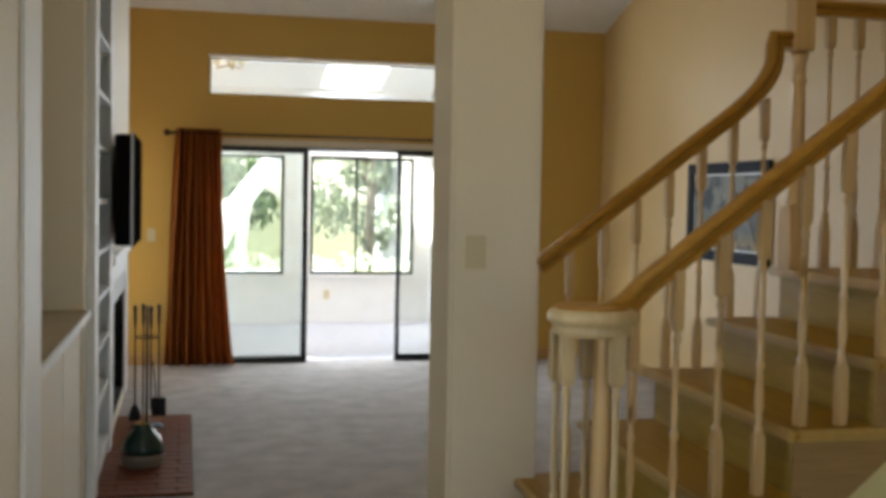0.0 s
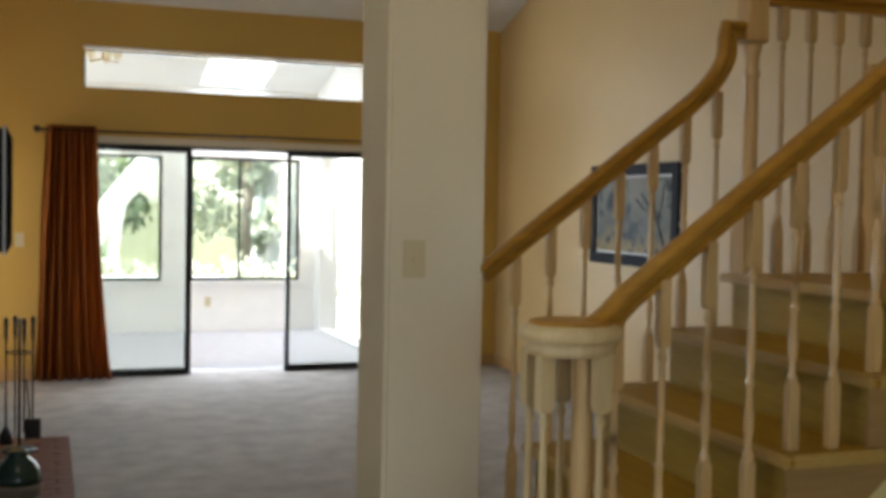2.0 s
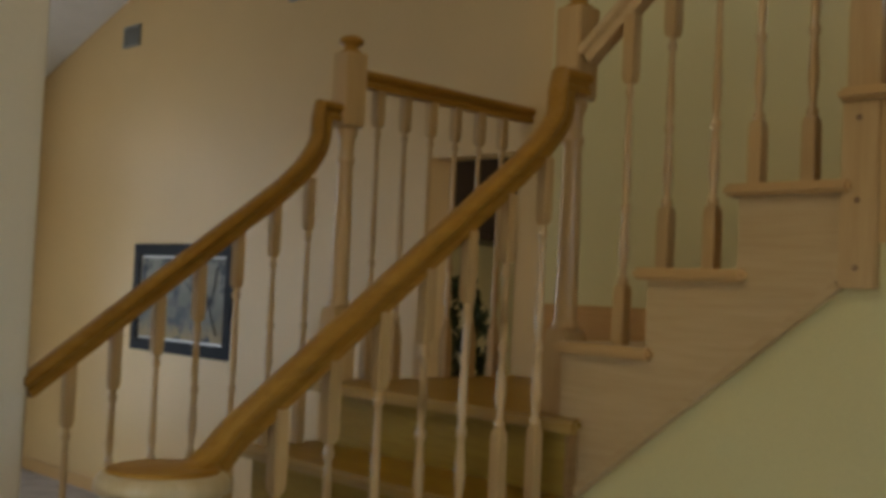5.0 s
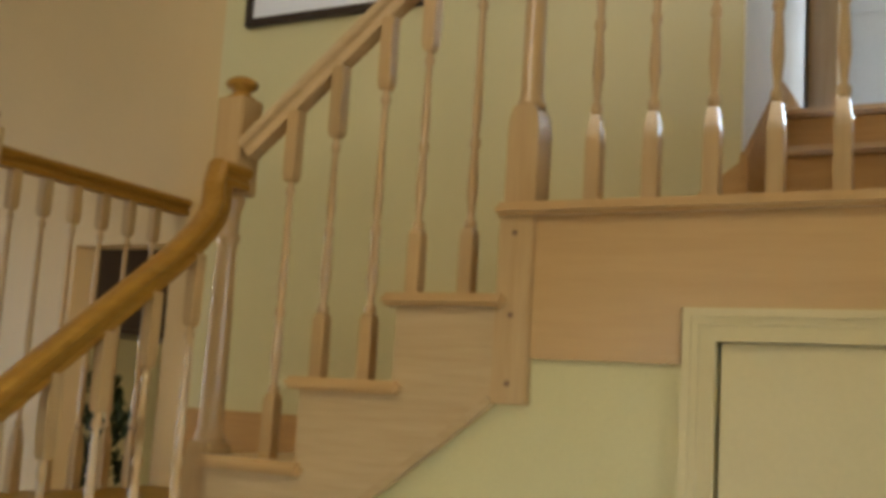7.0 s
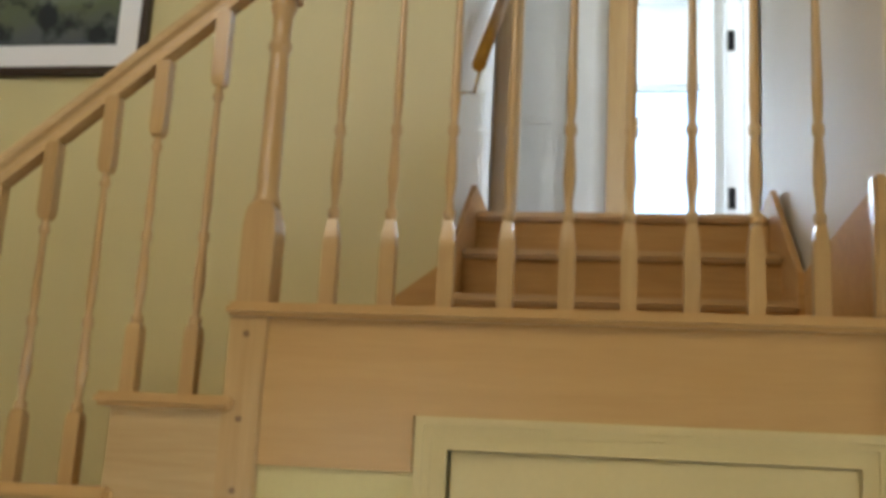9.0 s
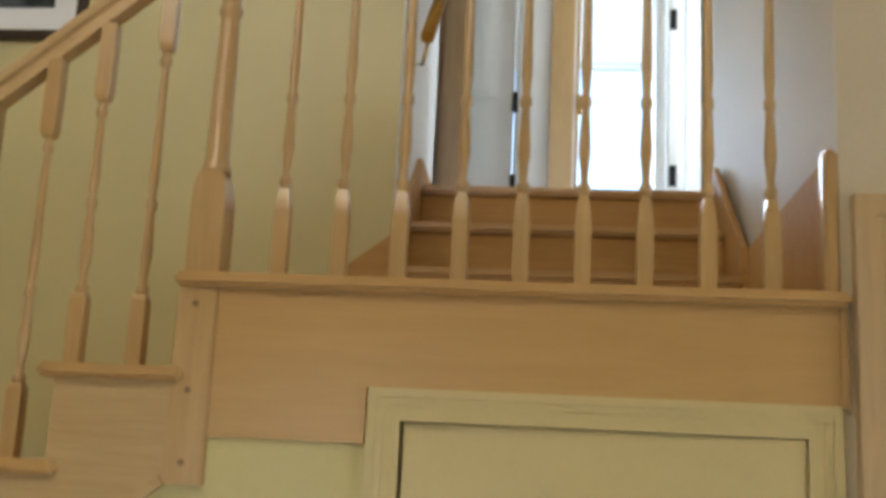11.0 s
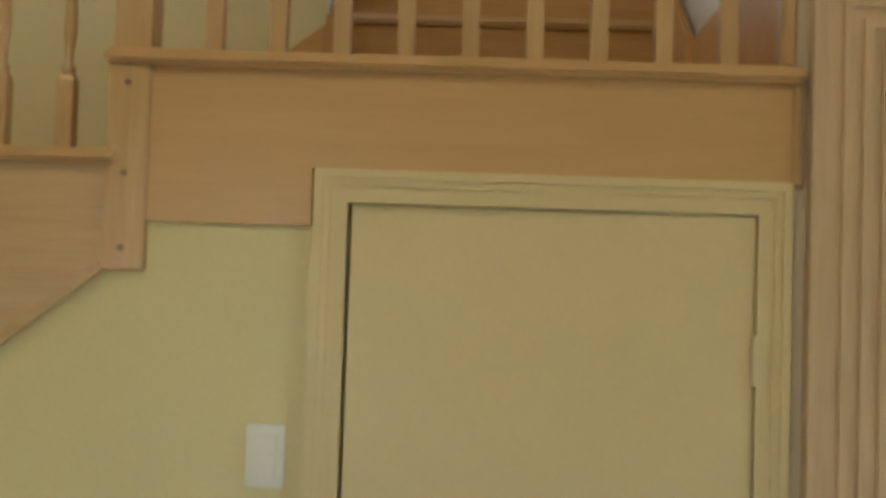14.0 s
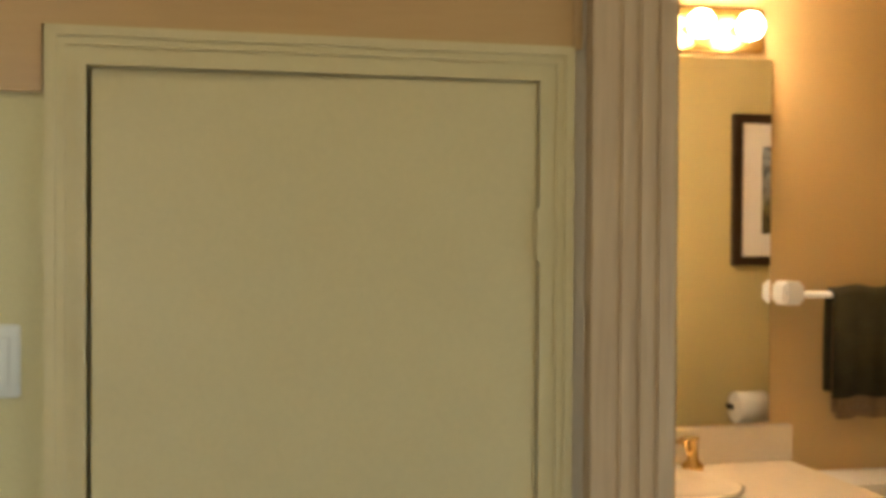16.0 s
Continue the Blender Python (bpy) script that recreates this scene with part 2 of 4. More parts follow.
def wall_with_holes(axis, lo, hi, u0, u1, z0, z1, holes):
    """A wall between lo and hi on its axis, with holes (u0, u1, z0, z1) through it."""
    bm = bmesh.new()
    us = sorted({u0, u1, *[h[0] for h in holes], *[h[1] for h in holes]})
    for a, b in zip(us, us[1:]):
        if b <= u0 or a >= u1:
            continue
        cuts = sorted((h[2], h[3]) for h in holes if h[0] <= a and h[1] >= b)
        z = z0
        for c, d in [*cuts, (z1, z1)]:
            if c > z:
                box(bm, *(((lo, a, z), (hi, b, c)) if axis == "X" else ((a, lo, z), (b, hi, c))))
            z = max(z, d)
    bmesh.ops.remove_doubles(bm, verts=bm.verts, dist=0.0005)
    return bm

# ---- setting ----
RISE = 0.1843
UP = 0.189         # rise of the last three steps
L1, L2, L3 = 7 * RISE, 11 * RISE, 11 * RISE + 3 * UP
FACE = 2.135      # plane of the closet wall
GREEN = 3.05      # plane of the wall behind the second flight
TOP = 5.2

structure("floor", boxed((-3.0, -2.6, -0.2), (4.1, 10.2, 0.0)), CARPET, "beige looped carpet over the living room and hall", "floor")
# Same carpet as indoors, with the cool light of the sky put into its colour.
structure("floor_sunroom", boxed((-2.4, 10.2, -0.2), (3.2, 13.45, 0.0)), material("sky_tint_carpet", (0.60, 0.60, 0.64), 0.95, vary=0.1, scale=9, fine=260, bump=0.6, bump_scale=320, depth=0.008), "sunroom carpet with the cool sky light in its colour", "floor")
SLIDE, CLERE = (0.12, 2.90, 0.0, 1.97), (0.199, 2.82, 2.423, 2.755)
structure("wall_back", wall_with_holes("Y", 10.045, 10.2, -3.0, 4.1, 0, 3.6, [SLIDE, CLERE]), AMBER, "golden wall round the sliding doors")
structure("wall_right", wall_with_holes("X", 3.934, 4.08, 3.69, 10.045, 0, TOP, [(4.40, 5.10, 0.0, 2.28)]), GOLD, "tall cream wall with a doorway")
structure("wall_return", boxed((GREEN, 3.55, 0), (3.934, 3.69, TOP)), GOLD, "short wall beside the landing")
structure("wall_stair", boxed((GREEN, 1.84, 0), (3.19, 3.55, TOP)), PAINT, "pale yellow-green wall behind the stairs")
structure("wall_stair_upper", boxed((GREEN, 1.72, 0), (4.02, 1.84, TOP)), PAINT, "wall beside the upper steps")
closet = [(2.62, 0.0), (2.62, 1.16), (1.974, 1.67), (1.90, 1.75), (1.60, 1.75), (1.60, 1.85), (0.74, 1.85), (0.74, 0.0), (0.806, 0.0), (0.806, 1.76), (1.543, 1.76), (1.543, 0.0)]
structure("wall_closet", prism(bmesh.new(), closet, "X", FACE, FACE + 0.1), PAINT, "painted wall under the stairs round a low door")
structure("wall_bath", wall_with_holes("X", FACE, FACE + 0.1, -2.5, 0.74, 0, TOP, [(-0.22, 0.560, 0.0, 2.05)]), BEIGE, "wall with the doorway of the bathroom")
# Not a real wall: an added panel that keeps light out of the door gap.
structure("closet_light_stop", boxed((2.26, 0.74, 0), (2.28, 1.62, 1.95)), PAINT, "unseen panel behind the closet door against light leaks")
structure("wall_landing", boxed((FACE + 0.1, 0.62, 0), (4.02, 0.74, TOP)), BEIGE, "wall beside the upper landing")
structure("wall_first_flight", prism(bmesh.new(), [(0.85, 0.0), (2.135, 0.0), (2.135, 1.05), (0.85, 0.06)], "Y", 2.64, 2.74), PAINT, "painted wall under the first flight")
# Both openings are out of view and added for the two hall lamps.
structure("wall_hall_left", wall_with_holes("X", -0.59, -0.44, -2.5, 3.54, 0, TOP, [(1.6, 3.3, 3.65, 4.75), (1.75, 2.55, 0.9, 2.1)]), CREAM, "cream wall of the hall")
structure("wall_front", wall_with_holes("Y", -2.6, -2.5, -0.6, 4.1, 0, TOP, [(-0.35, 1.35, 0.4, 2.7)]), CREAM, "unseen entry wall with an opening added for fill light")
# Hidden opening, made up for the lamp behind the chimney breast.
structure("wall_living_left", wall_with_holes("X", -1.45, -1.3, 3.4, 10.045, 0, TOP, [(9.12, 9.90, 0.5, 2.1)]), AMBER, "wall beside the fireplace")
structure("wall_chimney", wall_with_holes("X", -0.60, -0.44, 6.80, 9.02, 0, TOP, [(7.19, 8.41, 0.08, 0.816)]), CREAM, "cream chimney breast")
structure("wall_chimney_side", boxed((-1.3, 8.90, 0), (-0.60, 9.02, TOP)), GOLD, "side of the chimney breast")
structure("wall_niche_end", boxed((-1.3, 5.34, 0), (-0.46, 5.48, TOP)), CREAM, "end wall of the recess")
structure("wall_niche_start", boxed((-1.3, 3.40, 0), (-0.59, 3.54, TOP)), CREAM, "near wall of the recess")
structure("wall_bookcase_side", boxed((-1.3, 6.68, 0), (-0.60, 6.80, TOP)), CREAM, "wall between shelves and chimney")
roof = [(-2.6, TOP), (-2.6, TOP + 0.1), (3.6, TOP + 0.1), (10.2, 3.24), (10.2, 3.10), (3.6, TOP)]
structure("ceiling", prism(bmesh.new(), roof, "X", -3.0, 4.1), CEILING, "white vaulted ceiling", "ceiling")
# White strip added over the cream wall end, which rendered too dark.
structure("pale_strip_hall_end", boxed((-0.44, 3.18, 0), (-0.428, 3.54, TOP), 0.003), WHITE, "white strip added on the end of the hall wall", "trim")
structure("column", boxed((0.878, 3.62, 0), (1.20, 3.93, TOP), 0.012), CREAM, "square cream column between hall and living room", "column")
for name, lo, hi in (("baseboard_right", (3.915, 5.10, 0), (3.934, 10.04, 0.10)), ("baseboard_back", (2.92, 10.027, 0), (3.915, 10.045, 0.10)), ("baseboard_back_left", (-1.3, 10.027, 0), (0.10, 10.045, 0.10))):
    structure(name, boxed(lo, hi, 0.004), OAK_X, "oak baseboard along the wall", "baseboard")

# sunroom
structure("wall_sunroom_far", wall_with_holes("Y", 13.2, 13.35, -2.4, 3.2, 0, 3.3, [(0.02, 1.148, 0.585, 2.01), (1.459, 2.732, 0.585, 2.01)]), WHITE, "white sunroom wall with dark framed windows")
structure("wall_sunroom_right", wall_with_holes("X", 2.92, 3.05, 10.2, 13.2, 0, 3.6, [(10.9, 12.95, 0.04, 2.05)]), WHITE, "sunlit white side wall of the sunroom")
# The opening on this side is made up, only to admit the fill.
structure("wall_sunroom_left", wall_with_holes("X", -2.4, -2.25, 10.2, 13.2, 0, 3.6, [(10.5, 12.9, 0.5, 2.4)]), WHITE, "white sunroom wall with an unseen opening added for light")
bm = bmesh.new()
for a, b, c, d in ((-2.4, 1.55, 0.0, 1.0), (2.25, 3.05, 0.0, 1.0), (1.55, 2.25, 0.0, 0.5), (1.55, 2.25, 0.97, 1.0)):
    y0, y1, z0, z1 = 10.2 + 3.0 * c, 10.2 + 3.0 * d, 3.55 - 0.75 * c, 3.55 - 0.75 * d
    prism(bm, [(y0, z0), (y1, z1), (y1, z1 + 0.1), (y0, z0 + 0.1)], "X", a, b)
structure("ceiling_sunroom", bm, WHITE, "white sloping ceiling with a skylight", "ceiling")

# upper hall
structure("floor_upper", boxed((3.82, -0.6, L3 - 0.2), (7.6, 3.4, L3 - 0.002)), CARPET, "carpet of the upper hall", "floor")
structure("wall_upper_far", wall_with_holes("X", 4.60, 4.70, -0.6, 3.4, L3, TOP, [(0.72, 1.19, L3, L3 + 2.03), (1.45, 2.15, L3, L3 + 2.03)]), WHITE, "white upper hall wall with a doorway")
structure("wall_upper_left", boxed((4.02, 3.3, L3), (4.60, 3.4, TOP)), WHITE, "white upper hall wall")
# The opening here is made up for the upper hall lamp.
structure("wall_upper_right", wall_with_holes("Y", -0.6, -0.5, 4.02, 4.60, L3, TOP, [(4.08, 4.54, L3 + 0.56, L3 + 1.76)]), WHITE, "white upper hall wall")
structure("wall_upper_near", wall_with_holes("X", 3.92, 4.02, -0.6, 3.4, L3, TOP, [(0.74, 1.72, L3, TOP)]), WHITE, "white upper hall wall over the stairs")
structure("wall_bedroom_far", wall_with_holes("X", 7.5, 7.6, -0.6, 3.4, L3, TOP, [(0.5, 1.9, L3 + 0.5, L3 + 2.0)]), WHITE, "white bedroom wall with a bright window")
structure("wall_bedroom_left", boxed((4.70, 3.3, L3), (7.5, 3.4, TOP)), WHITE, "white bedroom wall")
structure("wall_bedroom_right", boxed((4.70, -0.6, L3), (7.5, -0.5, TOP)), WHITE, "white bedroom wall")
structure("ceiling_upper", boxed((3.9, -0.6, TOP), (7.6, 3.4, TOP + 0.1)), CEILING, "white ceiling of the upper hall", "ceiling")

# room past the doorway in the right wall
structure("floor_side_room", boxed((4.1, 2.4, -0.2), (6.4, 6.2, 0.0)), CARPET, "carpet of the side room", "floor")
structure("wall_side_room", boxed((6.2, 2.4, 0), (6.3, 6.2, 2.6)), GOLD, "wall of the side room")
structure("wall_side_room_left", boxed((4.08, 6.1, 0), (6.2, 6.2, 2.6)), PAINT, "wall of the side room")
structure("wall_side_room_right", boxed((4.08, 2.4, 0), (6.2, 2.5, 2.6)), PAINT, "wall of the side room")
structure("ceiling_side_room", boxed((4.08, 2.4, 2.6), (6.3, 6.2, 2.7)), CEILING, "ceiling of the side room", "ceiling")

# bathroom
structure("wall_mirror", boxed((3.20, -2.0, 0), (3.30, 0.62, 2.6)), GOLD, "bathroom wall behind the mirror")
# Thin white sheet over this painted wall face, which rendered too grey.
structure("wall_stair_lining", boxed((3.056, 1.715, L2), (3.92, 1.72, TOP)), WHITE, "white face of the wall beside the upper steps")
structure("wall_bath_inner", wall_with_holes("X", FACE + 0.1, FACE + 0.11, -2.0, 0.62, 0, 2.5, [(-0.22, 0.560, 0.0, 2.05)]), PAINT, "golden inner face of the bathroom wall")
structure("wall_bath_end", boxed((FACE + 0.1, -2.1, 0), (3.30, -2.0, 2.6)), GOLD, "end wall of the bathroom")
structure("ceiling_bath", boxed((FACE + 0.1, -2.1, 2.5), (3.3, 0.62, 2.6)), CEILING, "bathroom ceiling", "ceiling")

# ---- stairs ----


def near_x(k):
    return 0.830 + 0.246 * k


def far_x(k):
    return 0.885 + 0.246 * k


def slab(outline, z0, z1, bevel=0.008):
    bm = prism(bmesh.new(), outline, "Z", z0, z1)
    bmesh.ops.bevel(bm, geom=list(bm.edges), offset=bevel, segments=2, affect="EDGES")
    return bm


NEAR, FAR = 2.592, 3.69
stairs = tagged(thing("staircase", "oak staircase with two quarter landings and pickled risers", "staircase"), kind="structure")
for k in range(-1, 5):
    z = (k + 2) * RISE
    far = FAR if k > 0 else 3.61
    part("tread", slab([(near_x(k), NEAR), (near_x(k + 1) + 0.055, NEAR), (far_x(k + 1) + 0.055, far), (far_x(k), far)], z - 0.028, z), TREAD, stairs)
for k in range(-1, 6):
    z = (k + 2) * RISE
    far = FAR - 0.04 if k > 0 else 3.60
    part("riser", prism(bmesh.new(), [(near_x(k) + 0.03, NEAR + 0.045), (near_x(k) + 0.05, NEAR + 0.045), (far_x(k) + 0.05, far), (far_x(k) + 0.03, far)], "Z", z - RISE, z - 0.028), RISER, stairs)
for k in range(-1, 6):
    z, far = (k + 2) * RISE, FAR if k > 0 else 3.61
    part("nosing", slab([(near_x(k) - 0.007, NEAR - 0.006), (near_x(k) + 0.016, NEAR - 0.006), (far_x(k) + 0.016, far), (far_x(k) - 0.007, far)], z - 0.030, z + 0.0025, 0.007), NOSE, stairs, "paler rounded oak nosing")
    if k < 5:
        part("return_nosing", slab([(near_x(k) + 0.017, NEAR - 0.006), (near_x(k + 1) + 0.058, NEAR - 0.006), (near_x(k + 1) + 0.058, NEAR + 0.016), (near_x(k) + 0.017, NEAR + 0.016)], z - 0.030, z + 0.0025, 0.007), NOSE, stairs, "paler rounded oak nosing")
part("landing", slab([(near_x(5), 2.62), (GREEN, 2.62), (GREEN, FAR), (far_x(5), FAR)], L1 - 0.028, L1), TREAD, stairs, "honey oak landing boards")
part("landing_fascia", boxed((2.15, FAR - 0.04, L1 - 0.27), (GREEN, FAR - 0.02, L1 - 0.028)), OAK_X, stairs)


def second_y(j):
    return 2.705 - 0.23 * (j - 1)


for j in (1, 2, 3):
    z = L1 + j * RISE
    part("tread", boxed((2.098, second_y(j) - 0.285, z - 0.028), (GREEN, second_y(j), z), 0.008), OAK_X, stairs)
for j in (1, 2, 3, 4):
    z = L1 + j * RISE
    part("riser", boxed((2.14, second_y(j) - 0.05, z - RISE), (GREEN, second_y(j) - 0.03, z - 0.028)), OAK_X, stairs)
part("landing", boxed((2.10, 0.728, L2 - 0.028), (3.02, 1.992, L2), 0.008), OAK_X, stairs, "oak upper landing with rounded nosing")
for m, x in ((1, 2.97), (2, 3.246), (3, 3.523)):
    z = L2 + m * UP
    part("riser", boxed((x + 0.025, 0.772, z - UP), (x + 0.045, 1.70, z - 0.028)), SKIRT, stairs)
    part("tread", boxed((x, 0.772, z - 0.028), (x + 0.325, 1.70, z), 0.008), OAK_X, stairs)
# outer strings
string = []
for j in (1, 2, 3):
    string += [(second_y(j) - 0.03, L1 + j * RISE - 0.028), (second_y(j + 1) - 0.03, L1 + j * RISE - 0.028)]
string = [(2.69, L1 - 0.24), (2.69, L1 + RISE - 0.028), *string[1:], (1.95, L2 - 0.21), (1.95, 1.655)]
part("string_board", prism(bmesh.new(), string, "X", FACE - 0.012, FACE), OAK_Y, stairs, "pickled oak string board cut to the steps")
part("string_mould", sweep(bmesh.new(), [(-0.012, -0.01), (0.012, -0.01), (0.012, 0.008), (-0.012, 0.008)], [(FACE - 0.010, 1.985, 1.632), (FACE - 0.010, 2.69, 1.072)]), OAK_Y, stairs)
first = []
for k in range(1, 5):
    first += [(near_x(k) + 0.03, (k + 2) * RISE - 0.028), (near_x(k + 1) + 0.03, (k + 2) * RISE - 0.028)]
first = [(near_x(1) + 0.03, 0.17), *first, (near_x(5) + 0.03, L1 - 0.028), (2.13, L1 - 0.028), (2.13, 1.03)]
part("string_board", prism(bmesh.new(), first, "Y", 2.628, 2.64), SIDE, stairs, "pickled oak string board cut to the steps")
fascia = [(1.907, L2 - 0.028), (1.907, 1.716), (1.608, 1.716), (1.608, 1.82), (0.748, 1.82), (0.748, L2 - 0.028)]
part("fascia", prism(bmesh.new(), fascia, "X", FACE - 0.010, FACE + 0.002), OAK_X, stairs, "wide oak board under the upper landing")
part("fascia_end", boxed((FACE - 0.016, 0.732, 1.815), (FACE, 0.748, L2 - 0.028), 0.002), OAK, stairs)
part("skirt_board", prism(bmesh.new(), [(3.55, L1), (3.55, L1 + 0.27), (2.72, L1 + 0.27), (1.722, L2 + 0.285), (1.722, L2), (2.0, L2), (2.70, L1)], "X", GREEN - 0.014, GREEN), SKIRT, stairs, "oak skirt board along the wall")
part("skirt_board", prism(bmesh.new(), [(2.165, L2), (2.165, L2 + 0.27), (3.06, L2 + 0.27), (3.06, L2)], "Y", 0.74, 0.754), SKIRT, stairs, "oak skirt board along the wall")
part("skirt_board", prism(bmesh.new(), [(3.03, L2), (3.03, L2 + 0.30), (3.50, L3 + 0.08), (3.9, L3 + 0.08), (3.9, L3 - 0.2)], "Y", 1.70, 1.72), SKIRT, stairs, "oak skirt board along the wall")
part("skirt_board", prism(bmesh.new(), [(2.98, L2), (3.0, L2 + 0.27), (3.50, L3 + 0.07), (3.9, L3 + 0.07), (3.9, L3 - 0.2)], "Y", 0.754, 0.772), SKIRT, stairs, "oak skirt board along the wall")

# ---- balustrades ----
TURN = {}


def baluster(parent, x, y, z0, z1, base=0.19, block=0.13, c=0.0155, mat=None):
    """A turned oak baluster: square foot, vase, slim shaft, square head."""
    key = (round(z1 - z0, 2), base, block, c)
    if key not in TURN:
        h = z1 - z0
        bm = bmesh.new()
        neck, top = base + 0.004, h - block
        prof = [(0.011, base - 0.006), (0.0145, neck), (0.0145, neck + 0.010), (0.0085, neck + 0.016), (0.0095, neck + 0.04), (0.0140, neck + 0.075), (0.0125, neck + 0.11), (0.0090, neck + 0.165), (0.0135, neck + 0.172), (0.0135, neck + 0.186),
                (0.0085, neck + 0.194), (0.0120, neck + 0.24), (0.0105, (neck + top) / 2 + 0.05), (0.0085, top - 0.045), (0.0080, top - 0.034), (0.0130, top - 0.028), (0.0130, top - 0.018), (0.0095, top - 0.012), (0.0105, top + 0.004)]
        lathe(bm, [(0.90 * r, z) for r, z in prof], segments=12)
        for lo, hi, tip in ((0.0, base, 1), (h - block, h, 0)):
            long_tip = base > 0.18
            curve = ((0.060, 1.0), (0.046, 0.94), (0.030, 0.82), (0.015, 0.67), (0.0, 0.48)) if tip and long_tip else ((0.022, 1.0), (0.012, 0.95), (0.005, 0.84), (0.0, 0.66))
            levels = [(lo, c)] + [(hi - d, c * q) for d, q in curve] if tip else [(lo + d, c * q) for d, q in curve[::-1]] + [(hi, c)]
            rings = [[bm.verts.new((a * q, b * q, zz)) for a, b in ((-1, -1), (1, -1), (1, 1), (-1, 1))] for zz, q in levels]
            for p, q in zip(rings, rings[1:]):
                for i in range(4):
                    bm.faces.new((p[i], p[(i + 1) % 4], q[(i + 1) % 4], q[i]))
            bm.faces.new(rings[0][::-1]), bm.faces.new(rings[-1])
        TURN[key] = mesh_of("baluster", bm, mat or OAK)
    ob = new("baluster", TURN[key])
    ob.location, ob.parent = (x, y, z0), parent
    return ob


def newel(parent, x, y, foot, foot_top, block_low, block_high, cap=True, half=0.040):
    """A turned newel post with square foot and head, and a button cap."""
    bm = bmesh.new()
    levels = ((foot, 1.0), (foot_top - 0.060, 1.0), (foot_top - 0.040, 0.97), (foot_top - 0.022, 0.90), (foot_top - 0.008, 0.78), (foot_top, 0.66))
    rings = [[bm.verts.new((x + a * half, y + b * q * half, z)) for a, b in ((-1, -1), (1, -1), (1, 1), (-1, 1))] for z, q in levels]
    for low, high in zip(rings, rings[1:]):
        for i in range(4):
            bm.faces.new((low[i], low[(i + 1) % 4], high[(i + 1) % 4], high[i]))
    bm.faces.new(rings[0][::-1]), bm.faces.new(rings[-1])
    box(bm, (x - half, y - half, block_low), (x + half, y + half, block_high), 0.004)
    h = block_low - foot_top
    turned = [(0.040, -0.002), (0.040, 0.010), (0.036, 0.018), (0.032, 0.03), (0.030, h * 0.5), (0.026, h - 0.13), (0.026, h - 0.12), (0.033, h - 0.11), (0.033, h - 0.10), (0.026, h - 0.09), (0.028, h - 0.04), (0.037, h - 0.02), (0.037, h + 0.002)]
    lathe(bm, [(r * half / 0.045, z) for r, z in turned], (x, y, foot_top), 20)
    post = part("newel_post", bm, OAK, parent, "turned oak newel post")
    if cap:
        part("cap", lathe(bmesh.new(), [(0.036, -0.001), (0.036, 0.004), (0.024, 0.010), (0.022, 0.022), (0.036, 0.030), (0.040, 0.038), (0.037, 0.046), (0.022, 0.055), (0.006, 0.058)], (x, y, block_high), 20), RAIL, post, "darker turned button cap")
    return post


SECTION = [(-0.020, -0.030), (0.020, -0.030), (0.021, -0.016), (0.016, -0.011), (0.016, -0.003), (0.026, 0.002), (0.030, 0.011), (0.027, 0.020), (0.016, 0.027), (0.0, 0.029), (-0.016, 0.027), (-0.027, 0.020), (-0.030, 0.011), (-0.026, 0.002), (-0.016, -0.003), (-0.016, -0.011), (-0.021, -0.016)]


def rail(parent, path, mat=None):
    return part("handrail", sweep(bmesh.new(), SECTION, path), mat or RAIL, parent, "moulded honey oak handrail")


def goose(y, x0, z0, slope, x1, z_top, x_end):
    """The eased rise of a rail into its newel."""
    pts = [(x0, y, z0)]
    n = 10
    for i in range(1, n + 1):
        t = i / n
        a = (1 - t) ** 2
        px = a * x0 + 2 * t * (1 - t) * (x1 - 0.005) + t * t * x1
        pz = a * z0 + 2 * t * (1 - t) * (z0 + slope * (x1 - x0)) + t * t * (z_top - 0.075)
        pts.append((px, y, pz))
    pts += [(x1 + 0.0005, y, z_top - 0.03), (x1 + 0.0005, y, z_top), (x_end, y, z_top)]
    return pts


def rail_near(x):
    return 1.255 + 0.768 * (x - 1.108)


def rail_far(x):
    return 1.320 + 0.763 * (x - 1.235)


NX, NY, FY = 2.190, 2.736, 3.649
near = thing("balustrade", "oak balustrade of turned balusters with a volute end", "balustrade", "stair balustrades")
VX, VY = 1.030, 2.672
path = [(1.03, VY - 0.03, 1.222), (1.085, VY - 0.022, 1.238), (1.125, VY - 0.01, 1.263), (1.17, VY, rail_near(1.17))]
path += [(x, VY, rail_near(x)) for x in (1.25, 1.4, 1.6, 1.8)]
path += goose(VY, 1.90, rail_near(1.90), 0.768, 2.058, 2.112, NX - 0.042)
rail(near, path)
volute = part("volute", lathe(bmesh.new(), [(0.090, -0.006), (0.101, -0.004), (0.104, 0.012), (0.099, 0.020), (0.108, 0.026), (0.1175, 0.032), (0.1175, 0.046), (0.112, 0.057), (0.100, 0.064), (0.075, 0.067), (0.070, 0.063), (0.03, 0.063), (0.026, 0.068), (0.01, 0.070)], (VX, VY, 1.182), 36), PICKLE, near, "round volute end of the handrail")
part("volute_top", lathe(bmesh.new(), [(0.098, 0.0635), (0.097, 0.069), (0.085, 0.0715), (0.072, 0.0695), (0.06, 0.072), (0.01, 0.0735)], (VX, VY, 1.182), 32), RAIL, volute, "honey oak top of the volute")
